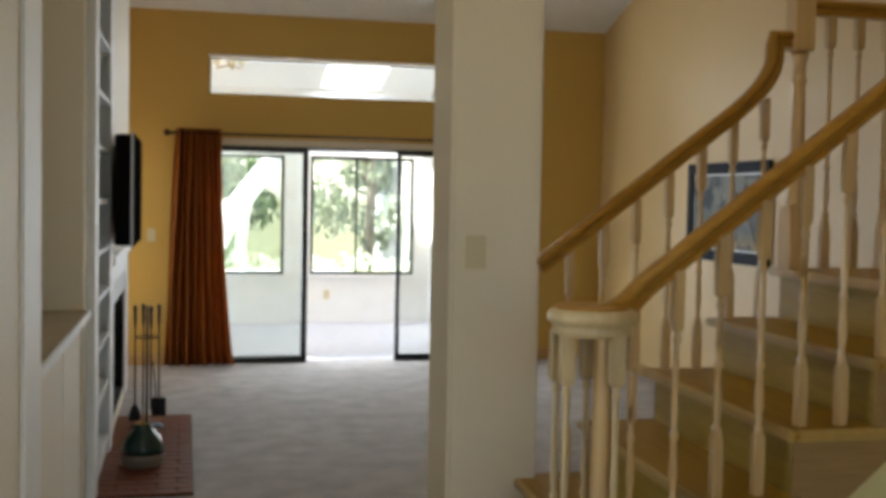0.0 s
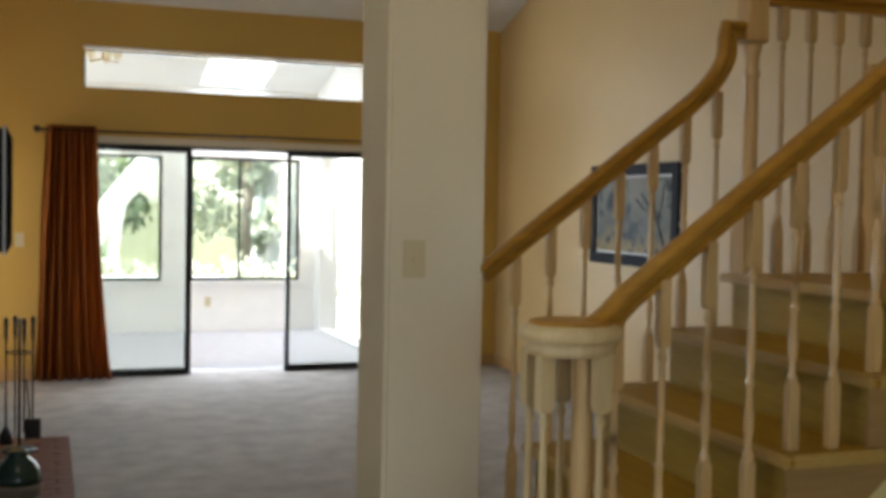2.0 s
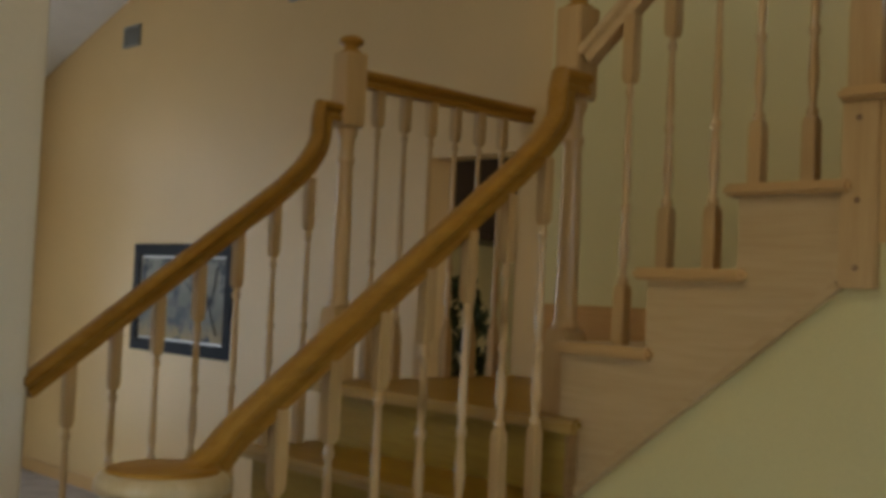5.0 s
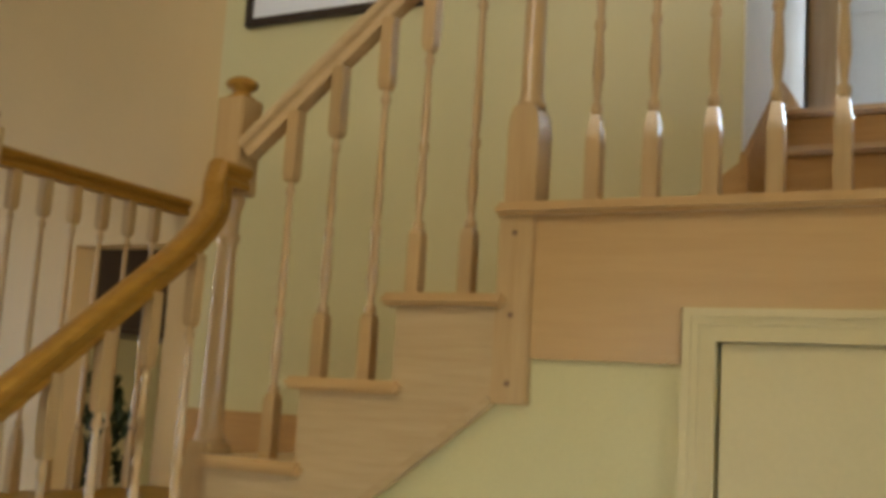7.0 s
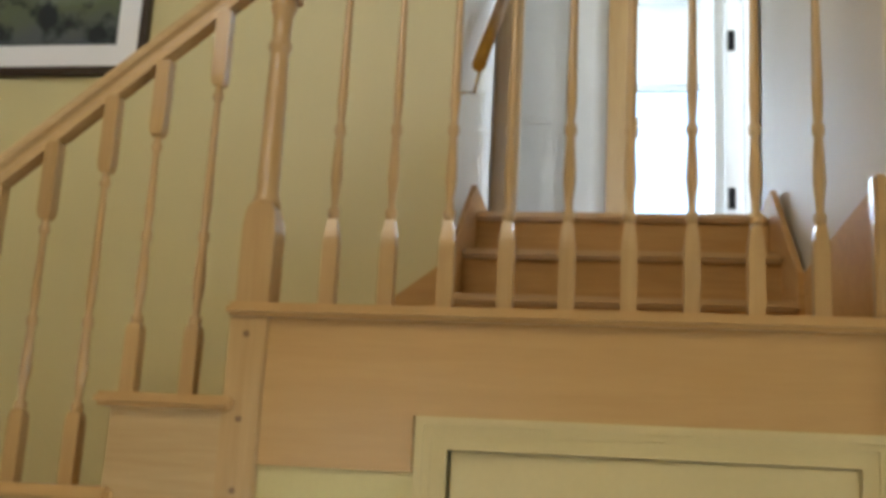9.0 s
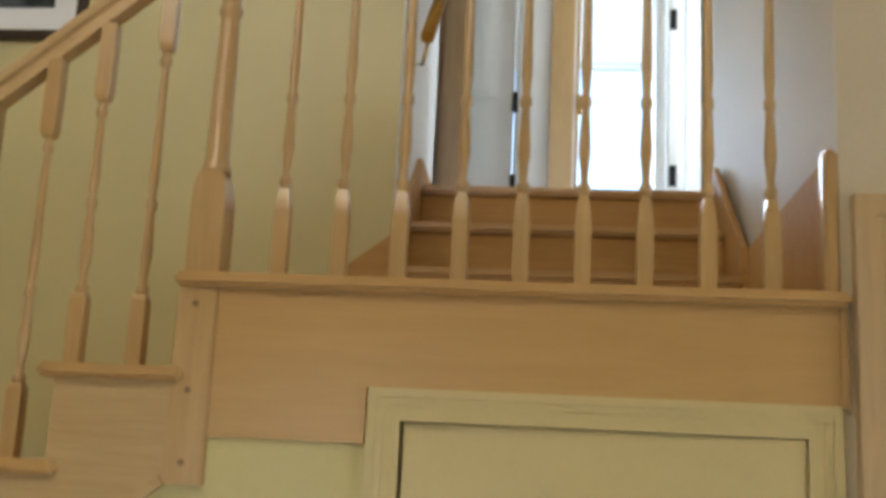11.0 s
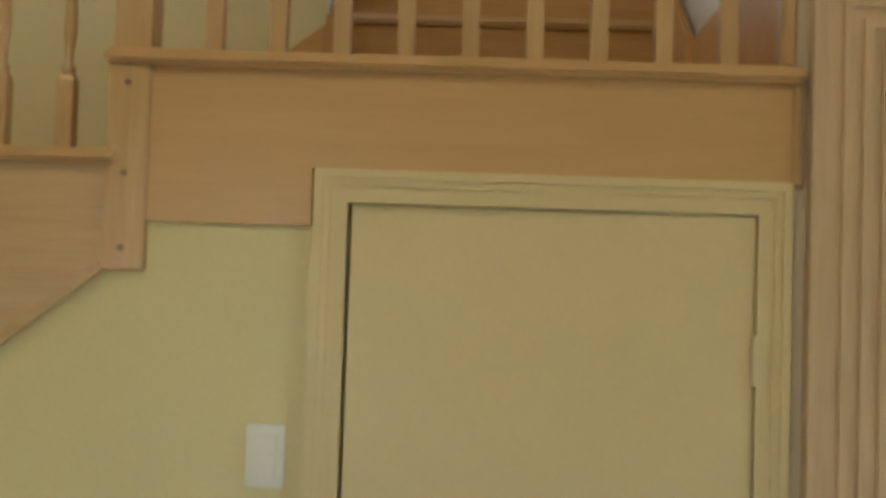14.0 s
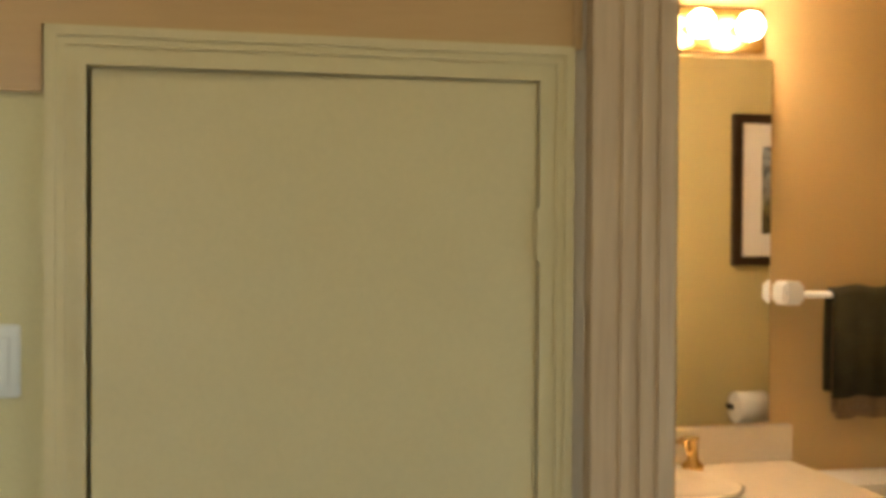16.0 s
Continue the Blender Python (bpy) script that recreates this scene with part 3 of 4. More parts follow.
part("newel_post", lathe(bmesh.new(), [(0.045, 0.0), (0.045, 0.16), (0.034, 0.19), (0.038, 0.22), (0.030, 0.27), (0.026, 0.5), (0.024, 0.72), (0.024, 0.80), (0.024, 0.815)], (VX + 0.027, VY - 0.013, 2 * RISE), 20), OAK, near, "slim turned newel under the volute")
for dx, dy in ((-0.078, 0.047), (-0.077, -0.030), (0.041, -0.074), (0.020, 0.082)):
    baluster(near, VX + dx, VY + dy, 2 * RISE, 1.186, 0.19, 0.135, 0.0175, PICKLE)
for k in range(1, 5):
    for d in (0.065, 0.188):
        x = near_x(k) + d
        baluster(near, x, VY - 0.01, (k + 2) * RISE, min(rail_near(x) - 0.030 - 0.0, 3), 0.17, 0.16, 0.0138)
newel(near, NX, NY, L1 - 0.06, 1.50, 2.085, 2.322)
far = thing("balustrade", "oak balustrade of turned balusters with a level landing rail", "balustrade", "stair balustrades")
path = [(x, FY, rail_far(x)) for x in (1.201, 1.4, 1.6, 1.8)] + goose(FY, 1.93, rail_far(1.93), 0.763, 2.085, 2.128, NX - 0.042)
rail(far, path)
rail(far, [(NX + 0.042, FY, 2.250), (GREEN, FY, 2.250)])
newel(far, NX, FY, L1, 1.52, 2.085, 2.320)
for k in range(0, 5):
    for d in (0.065, 0.188):
        x = far_x(k) + d
        if x > 1.23:
            baluster(far, x, FY, (k + 2) * RISE, rail_far(x) - 0.030, 0.17, 0.16, 0.0138)
for i in range(6):
    baluster(far, 2.315 + 0.118 * i, FY, L1, 2.222, 0.19, 0.12)
second = thing("balustrade", "oak balustrade of turned balusters along the upper landing", "balustrade", "stair balustrades")


def rail_second(y):
    return 2.205 + 0.835 * (2.68 - y)


BX = 2.168
rail(second, [(NX - 0.01, NY - 0.042, rail_second(NY - 0.042)), (NX - 0.01, 2.4, rail_second(2.4)), (NX - 0.01, 2.2, rail_second(2.2)), (NX - 0.01, 1.985, rail_second(1.985))], OAK_Y)
for y, j in ((2.553, 1), (2.436, 2), (2.312, 2), (2.205, 3), (2.080, 3)):
    baluster(second, NX - 0.015, y, L1 + j * RISE, rail_second(y) - 0.035, 0.145, 0.17)
newel(second, BX - 0.01, 1.946, L2, L2 + 0.205, L2 + 0.66, L2 + 0.97, half=0.034)
post = part("newel_drop", boxed((FACE - 0.02, 1.907, 1.624), (FACE + 0.02, 1.985, L2 - 0.028), 0.003), OAK, second, "oak newel foot fixed over the string")
BROWN_PLUG = timber("walnut_plug", (0.26, 0.15, 0.07), (0.20, 0.11, 0.05))
for z in (1.665, 1.80, 1.965):
    part("plug", lathe(bmesh.new(), [(0.0065, 0), (0.0065, 0.003)], segments=10), BROWN_PLUG, post).matrix_world = pose(FACE - 0.0185, 1.948, z, 0, -90, 0)
rail(second, [(BX, 1.90, L2 + 0.90), (BX, 0.742, L2 + 0.90)], OAK_Y)
for i in range(9):
    baluster(second, BX - 0.015, 0.861 + 0.1175 * i, L2, L2 + 0.868, 0.185, 0.14)
part("end_board", boxed((2.125, 0.742, L2), (2.165, 0.770, L2 + 0.275), 0.006), OAK, second, "rounded oak end board against the wall")

# ---- closet door and casings ----


def casing(bm, axis_x, y0, y1, z1, steps):
    """A moulded casing round a doorway in a wall that faces the hall; steps: (from the opening, proud)."""
    for (a, d), (b, _) in zip(steps, steps[1:]):
        box(bm, (axis_x - d, y1 + a, 0), (axis_x, y1 + b, z1 + b))
        box(bm, (axis_x - d, y0 - b, 0), (axis_x, y0 - a, z1 + b))
        box(bm, (axis_x - d, y0 - a, z1 + a), (axis_x, y1 + a, z1 + b))
    return bm


low_door = tagged(thing("door_1", "low flush closet door painted pale yellow, closed", "door"), kind="structure")
leaf = part("door_leaf", boxed((-0.008, 0.0, 0.01), (0.03, 0.7275, 1.7580), 0.002), TRIM, low_door)
leaf.matrix_world = pose(FACE, 0.8085, 0, 0, 0, -0.9)
part("door_casing", casing(bmesh.new(), FACE, 0.806, 1.543, 1.76, [(0.0, 0.014), (0.012, 0.010), (0.030, 0.014), (0.044, 0.018), (0.060, 0)]), TRIM, low_door)
for z in (1.50, 0.25):
    part("hinge", boxed((FACE - 0.018, 0.797, z - 0.045), (FACE - 0.006, 0.815, z + 0.045), 0.003), TRIM, low_door, "painted hinge")
bath_door = tagged(thing("door_2", "wide fluted oak casing round the bathroom doorway", "door"), kind="structure")
part("door_casing", casing(bmesh.new(), FACE, -0.22, 0.560, 2.05, [(0.0, 0.018), (0.014, 0.023), (0.032, 0.019), (0.050, 0.026), (0.068, 0.022), (0.088, 0.030), (0.104, 0.026), (0.122, 0.032), (0.146, 0.036), (0.160, 0)]), GREIGE, bath_door)
part("jamb", boxed((FACE, 0.548, 0), (FACE + 0.1, 0.562, 2.05)), OAK, bath_door)

# ---- sliding doors and windows ----


def framed(name, axis, at, u0, u1, z0, z1, bars, label, category, depth=0.04, wide=0.03, mat=None, mullions=()):
    """A framed pane in a wall: Y plane (u is x) or X plane (u is y)."""
    ob = tagged(thing(name, label, category), kind="structure")

    def piece(a, b, c, d, near, far):
        return boxed((a, near, c), (b, far, d), 0.002) if axis == "Y" else boxed((near, a, c), (far, b, d), 0.002)
    for a, b, c, d in ((u0, u0 + wide, z0, z1), (u1 - wide, u1, z0, z1), (u0 + wide, u1 - wide, z0, z0 + wide), (u0 + wide, u1 - wide, z1 - wide, z1), *[(m - 0.012, m + 0.012, z0 + wide, z1 - wide) for m in mullions]):
        part("window_frame", piece(a, b, c, d, at, at + depth), mat or BLACK, ob)
    pane = part("pane", piece(u0 + wide, u1 - wide, z0 + wide, z1 - wide, at + depth * 0.4, at + depth * 0.5), GLASS, ob)
    pane.visible_shadow = False
    return ob


framed("sliding_door", "Y", 10.09, 0.12, 1.094, 0.02, 1.95, (), "black framed glass sliding door panel, fixed", "sliding door", wide=0.036)
framed("sliding_door", "Y", 10.045, 0.22, 1.060, 0.02, 1.95, (), "black framed glass sliding door panel, slid open", "sliding door", wide=0.022)
framed("sliding_door", "Y", 10.09, 1.925, 2.90, 0.02, 1.95, (), "black framed glass sliding door panel, fixed", "sliding door", wide=0.036)
structure("trim_slider_head", boxed((0.12, 10.05, 1.945), (2.90, 10.15, 1.97)), BLACK, "black head track of the sliding doors", "track")
for name, a, b in (("trim_slider_sill_left", 0.12, 1.094), ("trim_slider_sill_right", 1.925, 2.90)):
    structure(name, boxed((a, 10.05, 0.0), (b, 10.15, 0.02)), BLACK, "black floor track of the sliding doors", "track")
structure("trim_slider_casing", boxed((0.06, 10.033, 1.97), (2.96, 10.045, 2.03), 0.002), CREAM, "pale casing over the sliding doors", "trim")
framed("window_1", "Y", 10.10, 0.199, 2.82, 2.423, 2.755, (), "long black framed clerestory window above the doors", "window", wide=0.014)
structure("trim_clerestory", boxed((0.19, 10.03, 2.755), (2.83, 10.045, 2.775)), WHITE, "white edge over the clerestory", "trim")
framed("unseen_window_6", "X", -1.42, 9.12, 9.90, 0.5, 2.1, (), "black framed window added out of sight behind the chimney breast", "window", wide=0.03)
framed("window_2", "Y", 13.22, 0.02, 1.148, 0.585, 2.01, (), "black framed sunroom window", "window", wide=0.035)
framed("window_3", "Y", 13.22, 1.459, 2.732, 0.585, 2.01, (), "black framed sunroom window with a middle bar", "window", wide=0.035, mullions=(2.021,))
for name, a, b in (("trim_sill_left", -0.02, 1.19), ("trim_sill_right", 1.42, 2.78)):
    structure(name, boxed((a, 13.15, 0.545), (b, 13.2, 0.58), 0.004), WHITE, "white window sill", "sill")
structure("baseboard_sunroom", boxed((-2.2, 13.18, 0), (2.92, 13.2, 0.09), 0.003), WHITE, "white baseboard of the sunroom", "baseboard")


def plate(name, lo, hi, axis, knobs, mat, label, category):
    """A wall plate with its toggles."""
    ob = thing(name, label, category)
    part("cover", boxed(lo, hi, 0.003), mat, ob)
    for a, b in knobs:
        part("toggle", boxed(a, b, 0.002), mat, ob)
    return ob


plate("light_switch", (0.930, 3.612, 1.285), (1.002, 3.62, 1.40), "Y", [((0.960, 3.602, 1.330), (0.972, 3.612, 1.355))], IVORY, "ivory toggle light switch on the column", "light switch")
plate("light_switch", (FACE - 0.009, 1.639, 1.244), (FACE, 1.709, 1.357), "X", [((FACE - 0.016, 1.654, 1.262), (FACE - 0.009, 1.694, 1.338))], OFF_WHITE, "white rocker light switch on the stair wall", "light switch")
plate("power_outlet", (1.63, 13.192, 0.29), (1.70, 13.2, 0.40), "Y", [((1.652, 13.188, 0.30), (1.678, 13.192, 0.335)), ((1.652, 13.188, 0.355), (1.678, 13.192, 0.39))], IVORY, "ivory power outlet on the sunroom wall", "power outlet")
plate("light_switch", (-0.33, 10.037, 1.10), (-0.26, 10.045, 1.215), "Y", [((-0.30, 10.03, 1.145), (-0.29, 10.037, 1.17))], IVORY, "ivory light switch beside the curtain", "light switch")
plate("power_outlet", (3.926, 5.55, 0.90), (3.934, 5.62, 1.01), "X", [((3.92, 5.572, 0.915), (3.926, 5.598, 0.94))], IVORY, "ivory wall plate on the tall wall", "wall plate")

# ---- curtain ----
curtain = thing("curtain", "rust velvet curtain gathered beside the sliding doors", "curtain")
bm = bmesh.new()
cols, rows_n = 90, 24
grid = []
for j in range(rows_n + 1):
    v = j / rows_n
    x0, x1 = -0.178 + 0.085 * v, 0.430 - 0.130 * v ** 0.6
    row = []
    for i in range(cols + 1):
        u = i / cols
        wave = math.sin(u * 2 * math.pi * 8 + 0.6 * math.sin(v * 3 + u * 5)) * (0.056 - 0.012 * v) + 0.012 * math.sin(u * 31 + v * 2)
        row.append(bm.verts.new((x0 + (x1 - x0) * u + 0.006 * math.sin(v * 7 + u * 20), 9.925 + wave, 0.012 + 2.09 * v)))
    grid.append(row)
for j in range(rows_n):
    for i in range(cols):
        bm.faces.new((grid[j][i], grid[j][i + 1], grid[j + 1][i + 1], grid[j + 1][i])).smooth = True
bmesh.ops.solidify(bm, geom=bm.faces, thickness=0.003)
part("cloth", bm, CURTAIN, curtain)
rod = thing("curtain_rod", "thin dark curtain rod with ball finials", "curtain rod")
DARK = material("dark_bronze", (0.05, 0.03, 0.02), 0.4, 0.6, vary=0.1, bump=0)
part("rod", tube(bmesh.new(), [(-0.14, 9.915, 2.062), (3.15, 9.915, 2.062)], 0.010), DARK, rod)
for x in (-0.165, 3.17):
    part("finial", lathe(bmesh.new(), [(0.008, -0.03), (0.022, -0.02), (0.030, 0), (0.022, 0.02), (0.008, 0.03)], (x, 9.915, 2.062), 14), DARK, rod)
for x in (-0.12, 1.5, 3.1):
    part("bracket", boxed((x - 0.008, 9.905, 2.045), (x + 0.008, 10.045, 2.055), 0.002), DARK, rod)

# ---- fireplace, shelves, recess ----
STONE = material("grey_marble", (0.42, 0.44, 0.46), 0.3, vary=0.25, scale=8, bump=0.05)
# Plain black for the firebox and the reveal of its opening.
SOOT = material("firebox_black", (0.012, 0.011, 0.010), 0.9, vary=0.3, bump=0.3)
fire = thing("fireplace", "white fireplace surround with grey stone slips and a dark firebox", "fireplace")
bm = bmesh.new()
for lo, hi in (((-0.60, 7.19, 0.04), (-1.05, 8.41, 0.08)), ((-1.10, 7.19, 0.04), (-1.05, 8.41, 0.86)), ((-1.05, 7.13, 0.04), (-0.60, 7.19, 0.86)), ((-1.05, 8.41, 0.04), (-0.60, 8.47, 0.86)), ((-1.05, 7.19, 0.816), (-0.60, 8.41, 0.86))):
    box(bm, [min(a, b) for a, b in zip(lo, hi)], [max(a, b) for a, b in zip(lo, hi)])
for lo, hi in (((-0.60, 8.395, 0.08), (-0.446, 8.41, 0.816)), ((-0.60, 7.19, 0.08), (-0.446, 7.205, 0.816)), ((-0.60, 7.205, 0.08), (-0.446, 8.395, 0.092)), ((-0.60, 7.205, 0.802), (-0.446, 8.395, 0.816))):
    part("firebox_lining", boxed(lo, hi), SOOT, fire)
part("firebox", bm, SOOT, fire, "black firebox")
part("slip", boxed((-0.440, 7.07, 0.816), (-0.436, 8.53, 0.96)), STONE, fire, "grey stone slip")
part("slip", boxed((-0.440, 7.07, 0.03), (-0.436, 7.19, 0.816)), STONE, fire, "grey stone slip")
part("slip", boxed((-0.440, 8.41, 0.03), (-0.436, 8.53, 0.816)), STONE, fire, "grey stone slip")
part("pilaster", boxed((-0.440, 6.84, 0.012), (-0.432, 7.07, 1.08), 0.002), WHITE, fire)
part("pilaster", boxed((-0.440, 8.53, 0.012), (-0.432, 8.78, 1.08), 0.002), WHITE, fire)
part("frieze", boxed((-0.440, 7.07, 0.96), (-0.433, 8.53, 1.08), 0.002), WHITE, fire)
part("mantel_shelf", boxed((-0.440, 6.80, 1.08), (-0.405, 8.84, 1.15), 0.008), WHITE, fire, "white moulded mantel shelf")
hearth = thing("hearth", "flush red brick hearth in front of the fireplace", "hearth")
part("mortar_bed", boxed((-0.44, 5.62, 0.0), (0.05, 7.67, 0.008)), MORTAR, hearth)
brick = mesh_of("brick", boxed((-0.098, -0.046, 0), (0.098, 0.046, 0.014), 0.003), BRICK)
for i in range(20):
    for k in range(-1, 3):
        x0 = -0.44 + 0.206 * k + (0.103 if i % 2 else 0.0)
        x0, x1 = max(x0, -0.437), min(x0 + 0.196, 0.048)
        if x1 - x0 > 0.05:
            ob = new("brick", brick if x1 - x0 > 0.19 else mesh_of("brick", boxed((-(x1 - x0) / 2, -0.046, 0), ((x1 - x0) / 2, 0.046, 0.014), 0.003), BRICK))
            ob.location, ob.parent = ((x0 + x1) / 2, 5.672 + 0.1022 * i, 0.004), hearth
TVM = material("black_tv_plastic", (0.010, 0.009, 0.009), 0.6, vary=0.1, bump=0)
TVM.node_tree.nodes["Principled BSDF"].inputs["Specular IOR Level"].default_value = 0.0
SILVER = material("silver_bezel", (0.40, 0.40, 0.41), 0.4, 0.6, vary=0.05, bump=0)
tv = thing("television", "flat black television on a wall arm above the mantel", "television")
part("screen", boxed((-0.291, 6.318, 1.22), (-0.281, 7.46, 1.86), 0.003), TVM, tv, "glossy black screen")
part("housing", boxed((-0.385, 6.32, 1.23), (-0.291, 7.45, 1.85), 0.010), TVM, tv)
part("bezel", boxed((-0.296, 6.310, 1.215), (-0.283, 6.318, 1.865), 0.002), SILVER, tv, "thin silver bezel edge")
part("wall_arm", boxed((-0.44, 6.80, 1.46), (-0.385, 6.95, 1.62), 0.005), BLACK, tv)
part("wall_plate", boxed((-0.440, 6.70, 1.35), (-0.425, 7.05, 1.72), 0.003), BLACK, tv)

shelf = thing("bookcase", "white built-in bookcase with open shelves, sparsely filled", "bookcase")
part("side_panel", boxed((-0.80, 5.49, 0.0), (-0.44, 5.53, 4.2)), WHITE, shelf)
part("side_panel", boxed((-0.80, 6.63, 0.0), (-0.44, 6.67, 4.2)), WHITE, shelf)
part("back_panel", boxed((-0.82, 5.49, 0.0), (-0.80, 6.67, 4.2)), WHITE, shelf)
part("stile", boxed((-0.44, 5.485, 0.0), (-0.42, 5.70, 4.2), 0.003), WHITE, shelf)
part("stile", boxed((-0.44, 6.58, 0.0), (-0.42, 6.80, 4.2), 0.003), WHITE, shelf)
part("plinth", boxed((-0.80, 5.53, 0.0), (-0.44, 6.63, 0.10)), WHITE, shelf)
levels = [0.10, 0.42, 0.70, 0.96, 1.20, 1.46, 1.74, 2.02, 2.32, 2.65, 3.0]
for z in levels:
    part("shelf_board", boxed((-0.80, 5.53, z), (-0.425, 6.63, z + 0.028), 0.003), WHITE, shelf)
random.seed(4)
BOOKS = [material("book_cloth_" + n, c, 0.7, vary=0.15, bump=0.1) for n, c in (("grey", (0.25, 0.26, 0.28)), ("blue", (0.10, 0.14, 0.22)), ("cream", (0.6, 0.55, 0.45)), ("brown", (0.18, 0.10, 0.06)))]
for z in levels[3:9]:
    y = 6.05 + random.random() * 0.15
    for i in range(random.randint(3, 6)):
        w, h = random.uniform(0.025, 0.045), random.uniform(0.16, 0.215)
        tagged(part("book", boxed((-0.70, y, z + 0.028), (-0.52, y + w, z + 0.028 + h), 0.003), random.choice(BOOKS)), "upright cloth bound book on the white shelf", "book", "books on the shelves")
        y += w + 0.002
ledge = thing("recess_cabinet", "built-in cabinet under a painted ledge in the recess", "cabinet")
part("body", boxed((-0.95, 3.54, 0.0), (-0.475, 5.34, 0.945)), CREAM, ledge)
part("cabinet_door", boxed((-0.475, 3.56, 0.08), (-0.455, 4.40, 0.92), 0.004), CREAM, ledge)
part("cabinet_door", boxed((-0.475, 4.42, 0.08), (-0.455, 5.02, 0.92), 0.004), CREAM, ledge)
part("ledge_top", boxed((-0.95, 3.54, 0.945), (-0.440, 5.34, 0.975), 0.006), material("tan_ledge", (0.42, 0.33, 0.20), 0.5, vary=0.1), ledge, "tan ledge top")
part("ledge_edge", boxed((-0.441, 3.54, 0.935), (-0.428, 5.34, 0.978), 0.004), WHITE, ledge, "white front edge")
structure("wall_recess_back", boxed((-1.05, 3.54, 0), (-0.95, 5.34, TOP)), CREAM, "back wall of the recess")

tools = thing("fireplace_tools", "black iron fireplace tools hanging on a stand", "fireplace tools")
TX, TY = -0.235, 7.28
part("stand", tube(lathe(bmesh.new(), [(0.10, 0.014), (0.105, 0.024), (0.09, 0.034), (0.02, 0.045)], (TX, TY, 0), 20), [(TX, TY, 0.04), (TX, TY, 0.80)], 0.008), BLACK, tools)
part("ring", tube(bmesh.new(), [(TX + 0.075 * math.cos(a), TY + 0.075 * math.sin(a), 0.60) for a in [2 * math.pi * k / 20 for k in range(21)]], 0.005, 6), BLACK, tools)
for a, kind in ((20, "shovel"), (110, "poker"), (200, "brush"), (290, "tongs")):
    x, y = TX + 0.078 * math.cos(radians(a)), TY + 0.078 * math.sin(radians(a))
    bm = tube(bmesh.new(), [(x, y, 0.14), (x, y, 0.78)], 0.0055, 6)
    lathe(bm, [(0.006, 0.66), (0.011, 0.70), (0.011, 0.76), (0.015, 0.79), (0.006, 0.81)], (x, y, 0), 10)
    if kind == "shovel":
        box(bm, (x - 0.045, y - 0.006, 0.08), (x + 0.045, y + 0.006, 0.20), 0.004)
    elif kind == "brush":
        lathe(bm, [(0.012, 0.17), (0.035, 0.12), (0.040, 0.07), (0.030, 0.065)], (x, y, 0), 12)
    elif kind == "tongs":
        tube(bm, [(x + 0.012, y, 0.45), (x + 0.03, y, 0.25), (x + 0.01, y, 0.09)], 0.005, 6)
    else:
        tube(bm, [(x, y, 0.14), (x, y, 0.08), (x + 0.03, y, 0.10)], 0.005, 6)
    part(kind, bm, BLACK, tools)
GLAZE = material("dark_green_glaze", (0.012, 0.035, 0.030), 0.12, vary=0.3, scale=10, bump=0.03)
CLAY = material("bare_stoneware", (0.17, 0.145, 0.11), 0.6, vary=0.2)
pot = thing("ceramic_jar", "squat stoneware jar with dark green glaze on the hearth", "jar")
part("base", lathe(bmesh.new(), [(0.085, 0.018), (0.108, 0.03), (0.116, 0.07), (0.117, 0.095)], (-0.22, 6.22, 0), 28), CLAY, pot, "unglazed grey foot")
part("shoulder", lathe(bmesh.new(), [(0.1175, 0.095), (0.115, 0.13), (0.095, 0.18), (0.06, 0.215), (0.045, 0.235), (0.05, 0.25), (0.042, 0.255)], (-0.22, 6.22, 0), 28), GLAZE, pot, "glossy dark green glazed shoulder")

# ---- pictures and vents ----


def picture(name, x, y0, y1, z0, z1, edge, mat_w, frame_mat, image, label, face=-1, depth=0.03):
    """A framed picture on a wall that faces along x."""
    ob = thing(name, label, "picture")
    a, b = sorted((x, x + face * depth))
    for lo, hi in (((y0, z0), (y1, z0 + edge)), ((y0, z1 - edge), (y1, z1)), ((y0, z0 + edge), (y0 + edge, z1 - edge)), ((y1 - edge, z0 + edge), (y1, z1 - edge))):
        part("frame", boxed((a, lo[0], lo[1]), (b, hi[0], hi[1]), 0.003), frame_mat, ob)
    a, b = sorted((x, x + face * depth * 0.5))
    part("mount", boxed((a, y0 + edge, z0 + edge), (b, y1 - edge, z1 - edge)), PLASTIC, ob, "white paper mount")
    e = edge + mat_w
    a, b = sorted((x, x + face * (depth * 0.5 + 0.002)))
    part("print", boxed((a, y0 + e, z0 + e), (b, y1 - e, z1 - e)), image, ob)
    return ob


